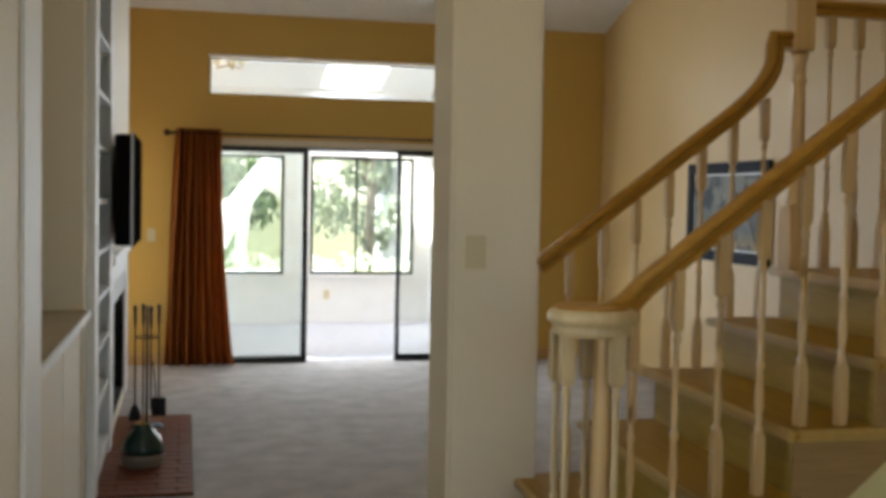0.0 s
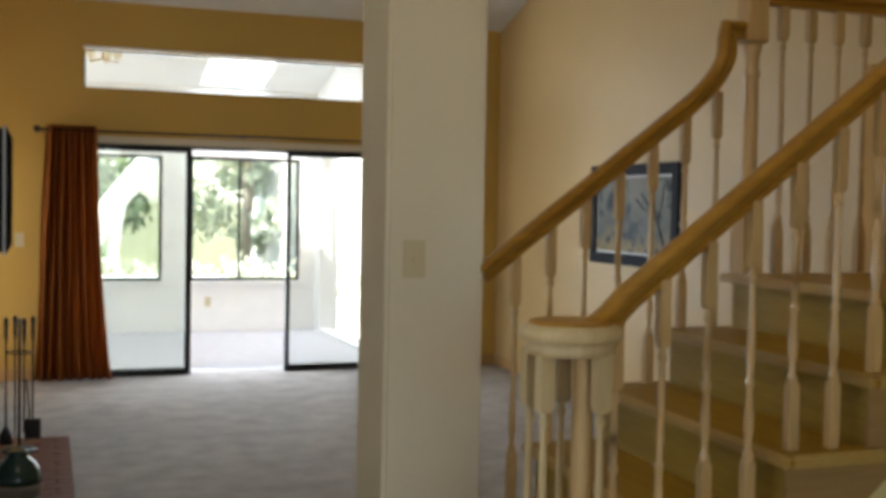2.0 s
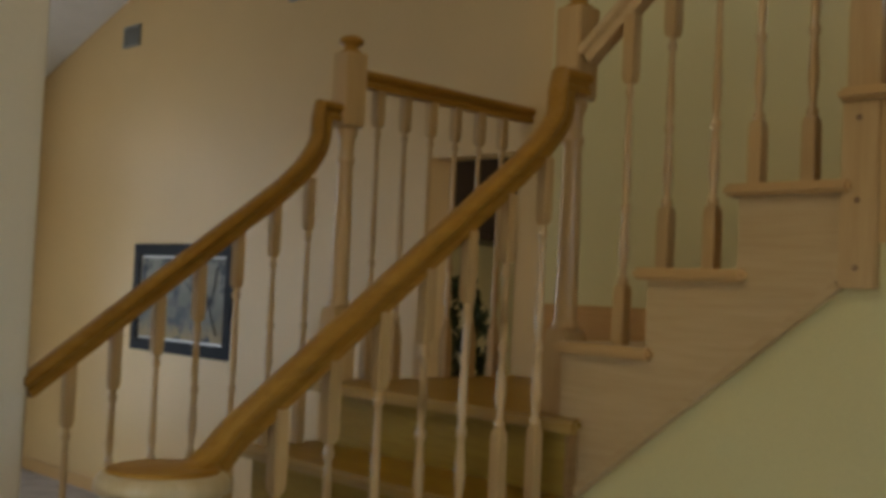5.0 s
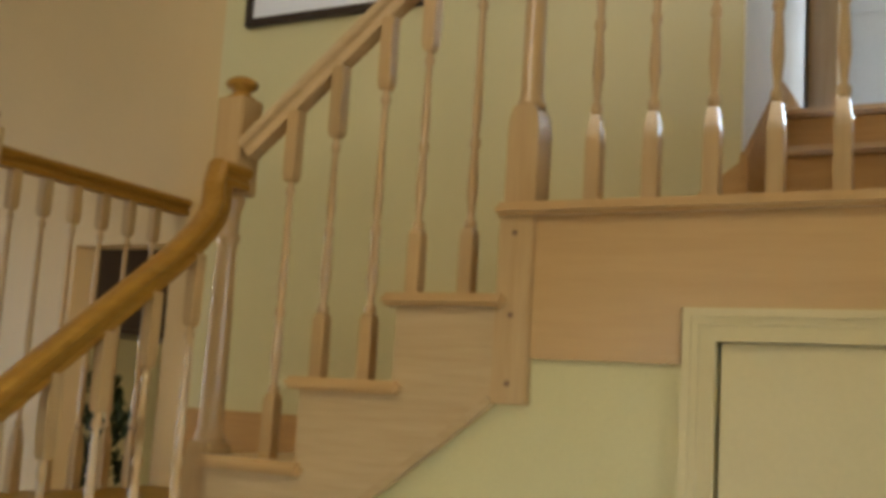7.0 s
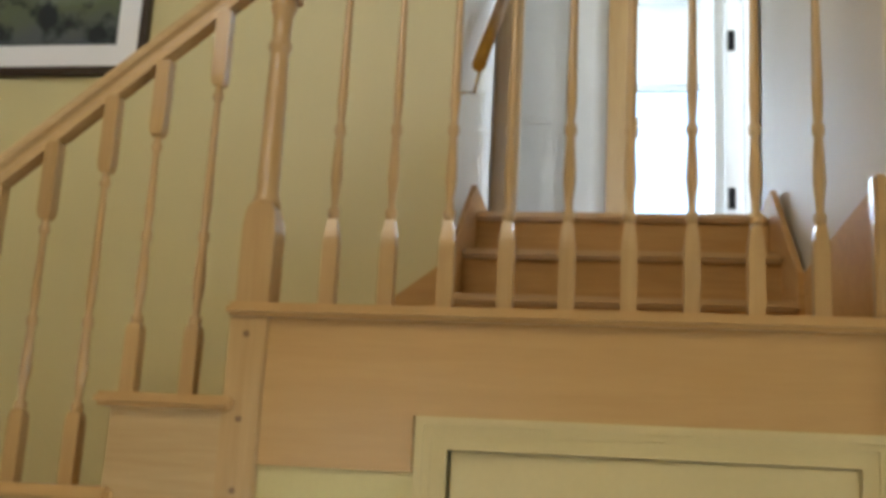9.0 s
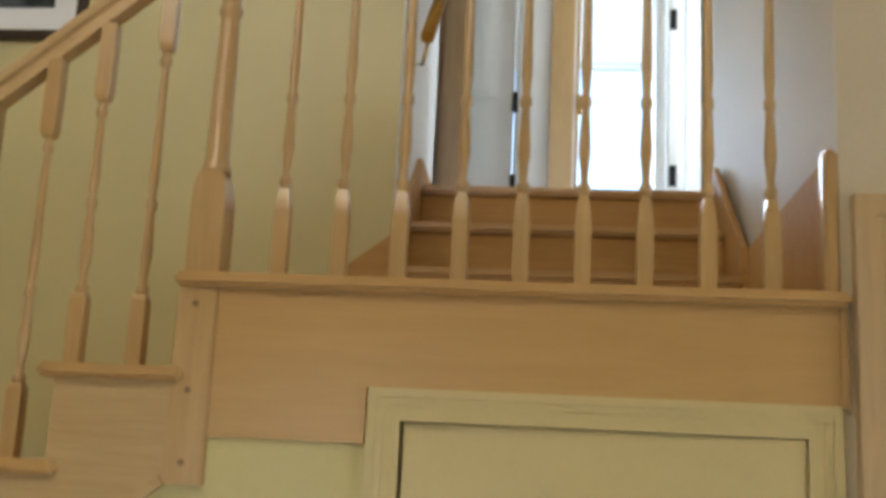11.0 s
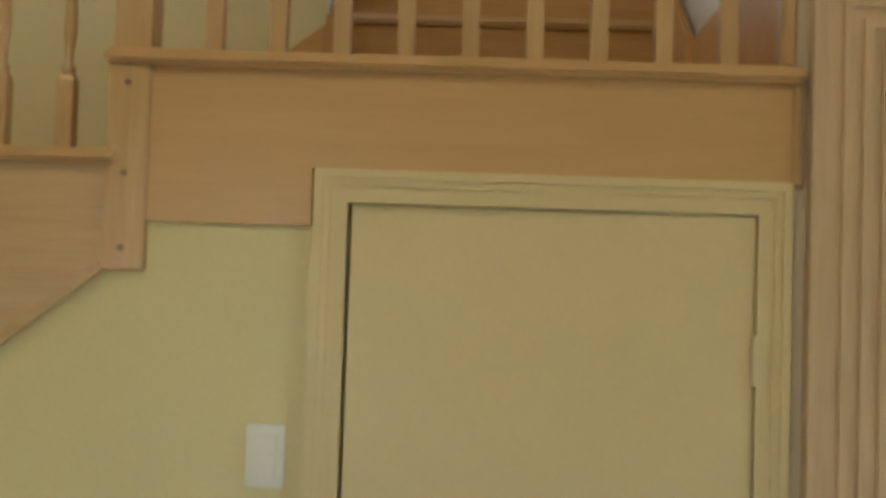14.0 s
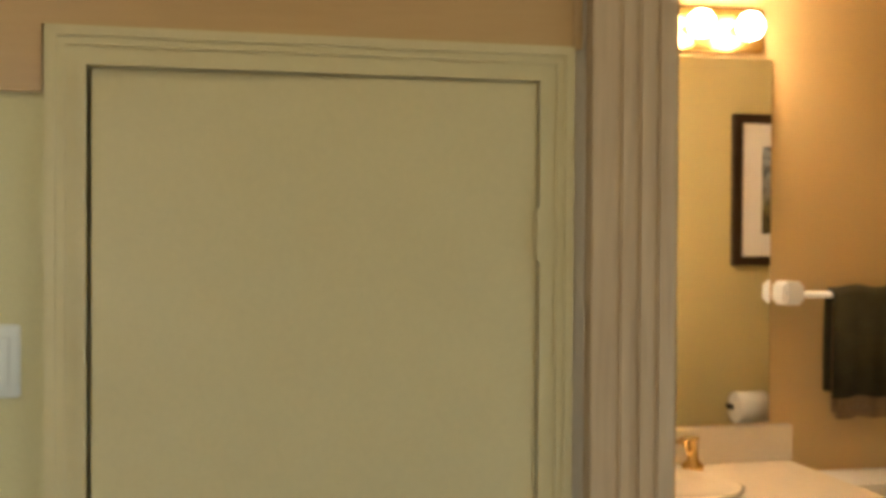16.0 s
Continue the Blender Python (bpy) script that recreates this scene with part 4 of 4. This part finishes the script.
def landscape(name, sky_c, mid_c, ground_c, dark_c, z0, z1, scale=6.0):
    """A soft painted landscape: sky, water, land and dark trees."""
    m = bpy.data.materials.new(name)
    m.use_nodes = True
    n, l = m.node_tree.nodes, m.node_tree.links
    b = n["Principled BSDF"]
    b.inputs["Roughness"].default_value, b.inputs["Specular IOR Level"].default_value = 0.4, 0.1
    at, sep, high = n.new("ShaderNodeTexCoord"), n.new("ShaderNodeSeparateXYZ"), n.new("ShaderNodeMapRange")
    l.new(at.outputs["Object"], sep.inputs[0])
    high.inputs["From Min"].default_value, high.inputs["From Max"].default_value = z0, z1
    l.new(sep.outputs["Z"], high.inputs["Value"])
    wob, blot = n.new("ShaderNodeTexNoise"), n.new("ShaderNodeTexNoise")
    wob.inputs["Scale"].default_value, blot.inputs["Scale"].default_value = scale, scale * 1.4
    wob.inputs["Detail"].default_value = blot.inputs["Detail"].default_value = 5.0
    for t in (wob, blot):
        l.new(at.outputs["Object"], t.inputs["Vector"])
    mix = n.new("ShaderNodeMath")
    mix.operation = "MULTIPLY_ADD"
    mix.inputs[1].default_value = 0.5
    l.new(wob.outputs["Fac"], mix.inputs[0])
    l.new(high.outputs["Result"], mix.inputs[2])
    ramp = n.new("ShaderNodeValToRGB")
    r = ramp.color_ramp
    r.elements[0].position, r.elements[0].color = 0.30, (*ground_c, 1)
    r.elements[1].position, r.elements[1].color = 1.0, (*sky_c, 1)
    e = r.elements.new(0.60)
    e.color = (*mid_c, 1)
    l.new(mix.outputs[0], ramp.inputs["Fac"])
    cut = n.new("ShaderNodeMapRange")
    cut.inputs["From Min"].default_value, cut.inputs["From Max"].default_value = 0.50, 0.62
    l.new(blot.outputs["Fac"], cut.inputs["Value"])
    dark = n.new("ShaderNodeMix")
    dark.data_type = "RGBA"
    l.new(cut.outputs["Result"], dark.inputs["Factor"])
    l.new(ramp.outputs["Color"], dark.inputs["A"])
    dark.inputs["B"].default_value = (*dark_c, 1)
    l.new(dark.outputs["Result"], b.inputs["Base Color"])
    return m


NAVY = material("navy_frame", (0.009, 0.012, 0.020), 0.6, vary=0.1, bump=0.03)
NAVY.node_tree.nodes["Principled BSDF"].inputs["Specular IOR Level"].default_value = 0.1
BROWN = material("dark_brown_frame", (0.035, 0.018, 0.008), 0.35, vary=0.15, bump=0.03)
first_print = picture("framed_picture", 3.934, 6.844, 8.103, 1.09, 1.833, 0.085, 0.012, NAVY, landscape("tree_by_water", (0.22, 0.22, 0.19), (0.12, 0.125, 0.11), (0.30, 0.22, 0.09), (0.03, 0.04, 0.05), 1.15, 1.77, 5.0), "navy framed print of a tree on a misty shore")
picture("framed_picture", GREEN, 2.676, 3.44, 2.88, 3.44, 0.026, 0.075, BROWN, landscape("stormy_coast", (0.30, 0.33, 0.30), (0.12, 0.14, 0.08), (0.10, 0.11, 0.12), (0.03, 0.035, 0.035), 2.95, 3.38, 7.0), "brown framed coastal print with a wide white mount")
BRANCH = material("painted_ink", (0.03, 0.035, 0.05), 0.3, vary=0.05, bump=0)
bm = bmesh.new()
for path in ([(7.02, 1.24), (7.10, 1.38), (7.16, 1.50), (7.20, 1.66)], [(7.10, 1.38), (7.22, 1.52), (7.34, 1.62)], [(7.12, 1.42), (7.06, 1.56), (7.04, 1.68)], [(7.16, 1.50), (7.30, 1.50), (7.42, 1.58)]):
    tube(bm, [(3.918, y, z) for y, z in path], 0.012, 6, 0.3)
part("painted_tree", bm, BRANCH, first_print, "dark painted tree trunk")


def vent(y, z, w, h):
    ob = thing("wall_vent", "small grey louvred vent high on the wall", "vent", "wall vents")
    for a, b, c, d in ((y - w, y + w, z - h, z - h + 0.02), (y - w, y + w, z + h - 0.02, z + h), (y - w, y - w + 0.02, z - h, z + h), (y + w - 0.02, y + w, z - h, z + h)):
        part("frame", boxed((3.922, a, c), (3.934, b, d), 0.002), VENT, ob)
    # Black sheet stands for the dark opening behind the slats; the wall is solid.
    part("backing", boxed((3.931, y - w, z - h), (3.934, y + w, z + h)), BLACK, ob)
    for i in range(7):
        zz = z - h + 0.03 + i * (2 * h - 0.06) / 6
        part("slat", prism(bmesh.new(), [(3.924, zz - 0.008), (3.931, zz + 0.004), (3.931, zz + 0.008), (3.924, zz - 0.004)], "Y", y - w + 0.02, y + w - 0.02), VENT, ob)


VENT = material("grey_vent_metal", (0.28, 0.28, 0.26), 0.5, 0.3, vary=0.1, bump=0)
vent(6.29, 3.40, 0.13, 0.088)
vent(8.37, 3.37, 0.12, 0.08)

# ---- side room ----
plant = thing("potted_plant", "dark leafy plant in a pale pot on a stand", "potted plant")
part("stand", boxed((4.70, 5.57, 0.0), (5.00, 5.87, 0.90), 0.01), TREAD, plant)
part("pot", lathe(bmesh.new(), [(0.06, 0.90), (0.08, 0.94), (0.095, 1.03), (0.085, 1.035), (0.075, 1.0)], (4.85, 5.72, 0), 20), PLASTIC, plant)
LEAF = material("dark_leaf", (0.035, 0.06, 0.02), 0.5, vary=0.4, scale=5, bump=0.1)
# Two tints of one leaf: dark for left trees, sun glare put into PALE.
SHADE = material("shade_tint_leaf", (0.17, 0.24, 0.12), 0.5, vary=0.5, scale=3, bump=0.1)
PALE = material("sun_tint_leaf", (0.60, 0.66, 0.50), 0.5, vary=0.5, scale=3, bump=0.1)


def leaves(bm, centre, radii, count, size, seed):
    rng = random.Random(seed)
    for _ in range(count):
        d = Vector((rng.gauss(0, 1), rng.gauss(0, 1), rng.gauss(0, 1))).normalized() * rng.random() ** 0.4
        p = Vector(centre) + Vector([a * b for a, b in zip(d, radii)])
        turn = Euler((rng.uniform(0, 6), rng.uniform(0, 6), rng.uniform(0, 6))).to_matrix()
        s = size * rng.uniform(0.6, 1.4)
        v = [bm.verts.new(p + turn @ Vector(c)) for c in ((-s, 0, 0), (0, -s * 0.4, s * 0.1), (s, 0, 0), (0, s * 0.4, s * 0.1))]
        bm.faces.new(v)
    return bm


bm = bmesh.new()
for i in range(9):
    leaves(bm, (4.85 + 0.09 * math.sin(i * 2.1), 5.72 + 0.09 * math.cos(i * 2.6), 1.1 + 0.068 * i), (0.10, 0.10, 0.08), 60, 0.04, i)
part("foliage", bm, LEAF, plant)
soffit = thing("wall_cabinet", "dark wooden cabinet hung high on the wall", "cabinet")
part("body", boxed((4.3, 5.62, 1.92), (6.2, 6.1, 2.6), 0.004), BROWN, soffit)
part("door", boxed((4.34, 5.60, 1.95), (5.22, 5.62, 2.57), 0.003), BROWN, soffit)
part("door", boxed((5.26, 5.60, 1.95), (6.16, 5.62, 2.57), 0.003), BROWN, soffit)
# Fill lamp added against the unseen wall, which has no window.
window_lamp("side_room_fill", (5.5, 2.56, 1.6), (5.2, 6.0, 1.3), 1.2, 1.2, 2.8, (1.0, 0.90, 0.72))

# ---- upper hall ----
upper = tagged(thing("door_3", "white six-panel door of the upper hall, closed", "door"), kind="structure")
part("door_leaf", boxed((4.60, 1.455, L3 + 0.01), (4.64, 2.145, L3 + 2.02), 0.003), WHITE, upper)
for a, b in ((1.53, 1.76), (1.84, 2.07)):
    for c, d in ((0.12, 0.55), (0.68, 1.45), (1.57, 1.90)):
        part("panel", boxed((4.592, a, L3 + c), (4.60, b, L3 + d), 0.006), WHITE, upper)
        part("panel_mould", boxed((4.588, a + 0.03, L3 + c + 0.03), (4.592, b - 0.03, L3 + d - 0.03), 0.003), WHITE, upper)
for z in (0.25, 0.62, 1.75):
    part("hinge", boxed((4.585, 1.436, L3 + z), (4.605, 1.462, L3 + z + 0.09), 0.003), BLACK, upper, "dark hinge")
part("door_casing", boxed((4.58, 1.36, L3), (4.60, 1.436, L3 + 2.1), 0.004), WHITE, upper)
far_door = tagged(thing("door_4", "oak cased bedroom doorway with a white door standing open", "door"), kind="structure")
part("door_casing", boxed((4.58, 1.20, L3), (4.60, 1.30, L3 + 2.1), 0.006), OAK, far_door, "oak door casing")
part("jamb", boxed((4.60, 1.175, L3), (4.70, 1.19, L3 + 2.03)), OAK, far_door)
part("hinge", boxed((4.595, 1.165, L3 + 0.62), (4.63, 1.177, L3 + 0.71), 0.002), BRASS, far_door, "brass hinge")
part("door_leaf", boxed((4.70, 0.80, L3 + 0.01), (5.40, 0.84, L3 + 2.02), 0.003), WHITE, far_door)
part("door_casing", boxed((4.58, 0.745, L3), (4.60, 0.80, L3 + 2.1), 0.004), WHITE, far_door)
for z in (0.30, 1.0):
    part("hinge", boxed((4.57, 0.765, L3 + z), (4.60, 0.795, L3 + z + 0.09), 0.002), BLACK, far_door, "dark hinge")
structure("trim_hall_corner", boxed((4.02, 1.62, L3), (4.08, 1.73, L3 + 2.1), 0.004), OAK, "oak casing at the head of the stairs", "trim")
grip = thing("wall_handrail", "round oak wall handrail on a brass bracket", "handrail")
part("rail", tube(bmesh.new(), [(3.10, 1.655, L2 + 0.90), (3.75, 1.655, L3 + 0.90)], 0.021, 12), RAIL, grip)
part("bracket", tube(bmesh.new(), [(3.14, 1.72, L2 + 0.83), (3.14, 1.67, L2 + 0.83), (3.14, 1.655, L2 + 0.91)], 0.006, 8), BRASS, grip)
framed("unseen_window_5", "X", -0.56, 1.75, 2.55, 0.9, 2.1, (), "white framed hall window added out of view", "window", mat=WHITE, wide=0.04)
framed("window_4", "X", 7.52, 0.5, 1.9, L3 + 0.5, L3 + 2.0, (), "white framed bedroom window", "window", mat=WHITE, wide=0.04)

# ---- bathroom ----
MIRROR = material("silvered_mirror", (0.9, 0.9, 0.88), 0.02, 1.0, vary=0.0, bump=0)
glass = thing("mirror", "tall frameless mirror above the vanity", "mirror")
bm = boxed((-0.008, 0.0, 0.968), (0.0, 0.80, 2.0), 0.001)
part("mirror_glass", bm, MIRROR, glass)
glass.matrix_world = pose(3.196, -0.215, 0, 0, 0, 0)
bar = thing("vanity_light", "brass vanity light bar with round glowing bulbs", "lamp")
part("backplate", boxed((3.17, -0.18, 2.015), (3.20, 0.60, 2.135), 0.006), BRASS, bar)
BULB = glow("bulb_glass", (1.0, 0.72, 0.45), 18.0)
for y in (-0.10, 0.045, 0.19, 0.335, 0.48):
    part("bulb", lathe(bmesh.new(), [(0.012, -0.036), (0.026, -0.030), (0.034, -0.014), (0.037, 0.0), (0.034, 0.014), (0.024, 0.029), (0.008, 0.037)], (3.10, y, 2.075), 18), BULB, bar, "round frosted bulb")
    part("socket", tube(bmesh.new(), [(3.17, y, 2.075), (3.13, y, 2.075)], 0.018, 12), BRASS, bar)
PORCELAIN = material("cream_cultured_marble", (0.78, 0.68, 0.52), 0.2, vary=0.06, bump=0)
sink = thing("vanity", "vanity with a cream marble top and backsplash", "vanity")
part("cabinet", boxed((2.72, -0.27, 0.0), (3.19, 0.60, 0.82)), OAK, sink)
part("countertop", boxed((2.66, -0.285, 0.82), (3.20, 0.62, 0.86), 0.010), PORCELAIN, sink)
part("backsplash", boxed((3.175, -0.285, 0.86), (3.199, 0.62, 0.962), 0.004), PORCELAIN, sink)
part("basin", lathe(bmesh.new(), [(0.17, 0.0), (0.18, 0.010), (0.165, 0.016), (0.14, 0.006), (0.05, 0.003)], (2.92, 0.20, 0.858), 28), PORCELAIN, sink, "shallow oval basin")
part("faucet", tube(lathe(bmesh.new(), [(0.03, 0.86), (0.03, 0.875), (0.016, 0.89), (0.014, 0.94), (0.02, 0.95)], (3.10, 0.06, 0), 14), [(3.10, 0.10, 0.94), (3.02, 0.12, 0.96), (2.99, 0.12, 0.93)], 0.010, 8), BRASS, sink, "brass faucet")
holder = thing("paper_roll", "white paper roll on the bathroom wall", "paper roll")
part("roll", tube(bmesh.new(), [(FACE + 0.16, -0.57, 0.86), (FACE + 0.16, -0.69, 0.86)], 0.058, 20), PLASTIC, holder)
part("bracket", boxed((FACE + 0.10, -0.70, 0.85), (FACE + 0.15, -0.56, 0.87), 0.004), BLACK, holder)
TOWEL = material("dark_olive_terry", (0.105, 0.09, 0.04), 0.95, vary=0.3, scale=20, fine=300, bump=0.8, bump_scale=300, depth=0.006)
hook = thing("towel_bar", "white ceramic towel bar on the bathroom wall", "towel bar")
for y in (-0.255, -0.86):
    part("post", boxed((3.12, y - 0.032, 1.305), (3.20, y + 0.032, 1.372), 0.010), PLASTIC, hook)
part("bar", tube(bmesh.new(), [(3.14, -0.27, 1.335), (3.14, -0.85, 1.335)], 0.010, 10), PLASTIC, hook)


def hung(x, y0, y1, low, back, rise=0.0):
    """A towel folded over the bar: a thick fold with soft waves."""
    bm = bmesh.new()
    prof = [(x - 0.014 - rise, low), (x - 0.016 - rise, (low + 1.33) / 2), (x - 0.013 - rise, 1.335), (x, 1.349 + rise), (x + 0.013 + rise, 1.335), (x + 0.016 + rise, (back + 1.33) / 2), (x + 0.014 + rise, back)]
    cols = []
    for i in range(25):
        y = y0 + (y1 - y0) * i / 24
        cols.append([bm.verts.new((px + 0.006 * math.sin(i * 0.9) * (1.36 - pz) / 0.3, y, pz + 0.004 * math.sin(i * 0.5))) for px, pz in prof])
    for a, b in zip(cols, cols[1:]):
        for k in range(len(prof) - 1):
            bm.faces.new((a[k], a[k + 1], b[k + 1], b[k])).smooth = True
    bmesh.ops.solidify(bm, geom=bm.faces, thickness=0.008)
    return bm


towel = thing("towel", "dark olive hand towel folded over the bar", "towel")
part("cloth", hung(3.14, -0.62, -0.372, 1.045, 1.06, 0.010), TOWEL, towel)
under = thing("towel", "tan towel showing under the dark towel", "towel")
part("cloth", hung(3.14, -0.60, -0.392, 0.985, 1.0), material("tan_terry", (0.50, 0.33, 0.18), 0.95, vary=0.2, bump=0.6, bump_scale=300), under)
tank = thing("toilet", "white porcelain toilet beside the vanity", "toilet")
CHINA = material("white_porcelain", (0.80, 0.78, 0.74), 0.12, vary=0.02, bump=0)
part("cistern", boxed((3.00, -0.82, 0.40), (3.19, -0.36, 0.79), 0.02), CHINA, tank)
part("cistern_lid", boxed((2.985, -0.835, 0.79), (3.192, -0.345, 0.825), 0.010), CHINA, tank)
part("bowl", lathe(bmesh.new(), [(0.11, 0.0), (0.10, 0.12), (0.14, 0.28), (0.19, 0.38), (0.19, 0.40), (0.13, 0.39)], (2.80, -0.59, 0), 24), CHINA, tank)
picture("framed_picture", FACE + 0.11, -1.02, -0.572, 1.387, 1.955, 0.035, 0.085, BROWN, landscape("valley_view", (0.35, 0.42, 0.50), (0.20, 0.18, 0.08), (0.06, 0.05, 0.03), (0.03, 0.03, 0.02), 1.5, 1.85, 12.0), "dark framed print with a white mount in the bathroom", face=1)

# ---- sunroom lamp and garden ----
fan = thing("ceiling_light", "small multi-arm ceiling light with pale shades", "lamp")
part("stem", tube(bmesh.new(), [(0.42, 11.6, 3.25), (0.42, 11.6, 2.86)], 0.012, 8), BRASS, fan)
for a in range(0, 360, 72):
    x, y = 0.42 + 0.14 * math.cos(radians(a)), 11.6 + 0.14 * math.sin(radians(a))
    part("arm", tube(bmesh.new(), [(0.42, 11.6, 2.86), (x, y, 2.83), (x, y, 2.87)], 0.006, 6), BRASS, fan)
    part("shade", lathe(bmesh.new(), [(0.02, 2.87), (0.045, 2.90), (0.05, 2.95)], (x, y, 0), 14), IVORY, fan)
# Made-up wall that catches the sun, so the side opening shows as white glare.
stucco = thing("white_out_wall", "white wall added outside to whiten the side opening of the sunroom", "wall")
part("wall", boxed((4.6, 10.4, -0.5), (4.9, 27.0, 3.6)), WHITE, stucco)
part("coping", boxed((4.55, 10.4, 3.6), (4.95, 27.0, 3.68), 0.01), WHITE, stucco)
GRASS = material("garden_ground", (0.16, 0.16, 0.08), 0.95, vary=0.4, scale=0.8, fine=12, bump=0.6, bump_scale=20, depth=0.05)
tagged(part("ground", boxed((-400, 13.6, -0.6), (400, 900, -0.3)), GRASS), "dry grass and earth of the garden", "ground", kind="structure")
tagged(part("patio", boxed((-6.0, 13.55, -0.32), (4.55, 19.5, -0.27), 0.01), material("pale_concrete", (0.62, 0.60, 0.56), 0.85, vary=0.12, scale=1.5, bump=0.3)), "pale sunlit concrete patio behind the sunroom", "pavement", kind="structure")
# Bark is lightened so the trunks melt into the garden glare.
BARK = material("pale_bark", (0.36, 0.32, 0.26), 0.9, vary=0.3, bump=0.8, bump_scale=30, depth=0.02)
for n, (x, y, h) in enumerate(((-1.2, 19.0, 5.5), (0.1, 22.0, 6.5), (4.0, 24.5, 6.0), (-4.0, 22.0, 6.5), (-1.8, 25.0, 7.5), (6.8, 23.0, 7.0))):
    tree = thing("tree", "leafy garden tree with a slender trunk", "tree", "garden trees")
    bm = bmesh.new()
    tube(bm, [(x, y, -0.35), (x + 0.1, y, h * 0.3), (x - 0.1, y + 0.1, h * 0.6), (x, y, h * 0.85)], 0.11, 8)
    for i in range(6):
        a = i * 2.4 + n
        tube(bm, [(x, y, h * (0.3 + 0.07 * i)), (x + 0.7 * math.cos(a), y + 0.7 * math.sin(a), h * (0.42 + 0.08 * i)), (x + 1.3 * math.cos(a), y + 1.3 * math.sin(a), h * (0.5 + 0.08 * i))], 0.035, 6)
    part("trunk", bm, BARK, tree)
    bm = bmesh.new()
    for i in range(34):
        rng = random.Random(n * 50 + i)
        leaves(bm, (x + rng.uniform(-1.5, 1.5), y + rng.uniform(-1.3, 1.3), h * rng.uniform(0.10, 1.0)), (0.7, 0.6, 0.5), 150, 0.14, n * 100 + i)
    # Right-hand crowns take the leaf that has sunlight in its colour.
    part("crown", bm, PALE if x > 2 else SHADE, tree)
bm = bmesh.new()
for i in range(26):
    rng = random.Random(900 + i)
    leaves(bm, (-4.0 + i * 0.42, 16.6 + rng.uniform(-0.3, 0.3), 0.15 + rng.uniform(0, 0.25)), (0.4, 0.35, 0.35), 120, 0.06, 300 + i)
tagged(part("hedge", bm, PALE), "low hedge along the garden with sunlight in its leaf colour", "hedge", kind="stuff")
sail = thing("patio_umbrella", "folded white patio umbrella leaning in the garden", "umbrella")
CANVAS = material("white_canvas", (0.85, 0.85, 0.83), 0.8, vary=0.05, bump=0.1)
bm = tube(bmesh.new(), [(0.30, 15.4, 0.62), (0.36, 15.4, 0.80), (0.48, 15.4, 1.08), (0.66, 15.4, 1.38)], 0.19, 14, 0.9)
tube(bm, [(0.62, 15.38, 1.30), (0.90, 15.38, 1.66), (1.12, 15.38, 1.93), (1.40, 15.38, 2.30)], 0.15, 14, 0.9)
tube(bm, [(0.88, 15.45, 1.62), (0.80, 15.45, 1.25), (0.74, 15.45, 0.80), (0.72, 15.45, 0.60)], 0.075, 10, 0.8)
part("canopy", bm, CANVAS, sail)
part("pole", tube(bmesh.new(), [(0.45, 15.45, -0.4), (0.48, 15.45, 1.0)], 0.025, 8), WHITE, sail)
table = thing("patio_table", "white patio table in the sun", "table")
part("tabletop", boxed((0.2, 15.1, 0.42), (2.3, 16.0, 0.46), 0.01), CANVAS, table)
for x in (0.3, 2.2):
    for y in (15.2, 15.9):
        part("leg", boxed((x - 0.03, y - 0.03, -0.32), (x + 0.03, y + 0.03, 0.42), 0.004), CANVAS, table)
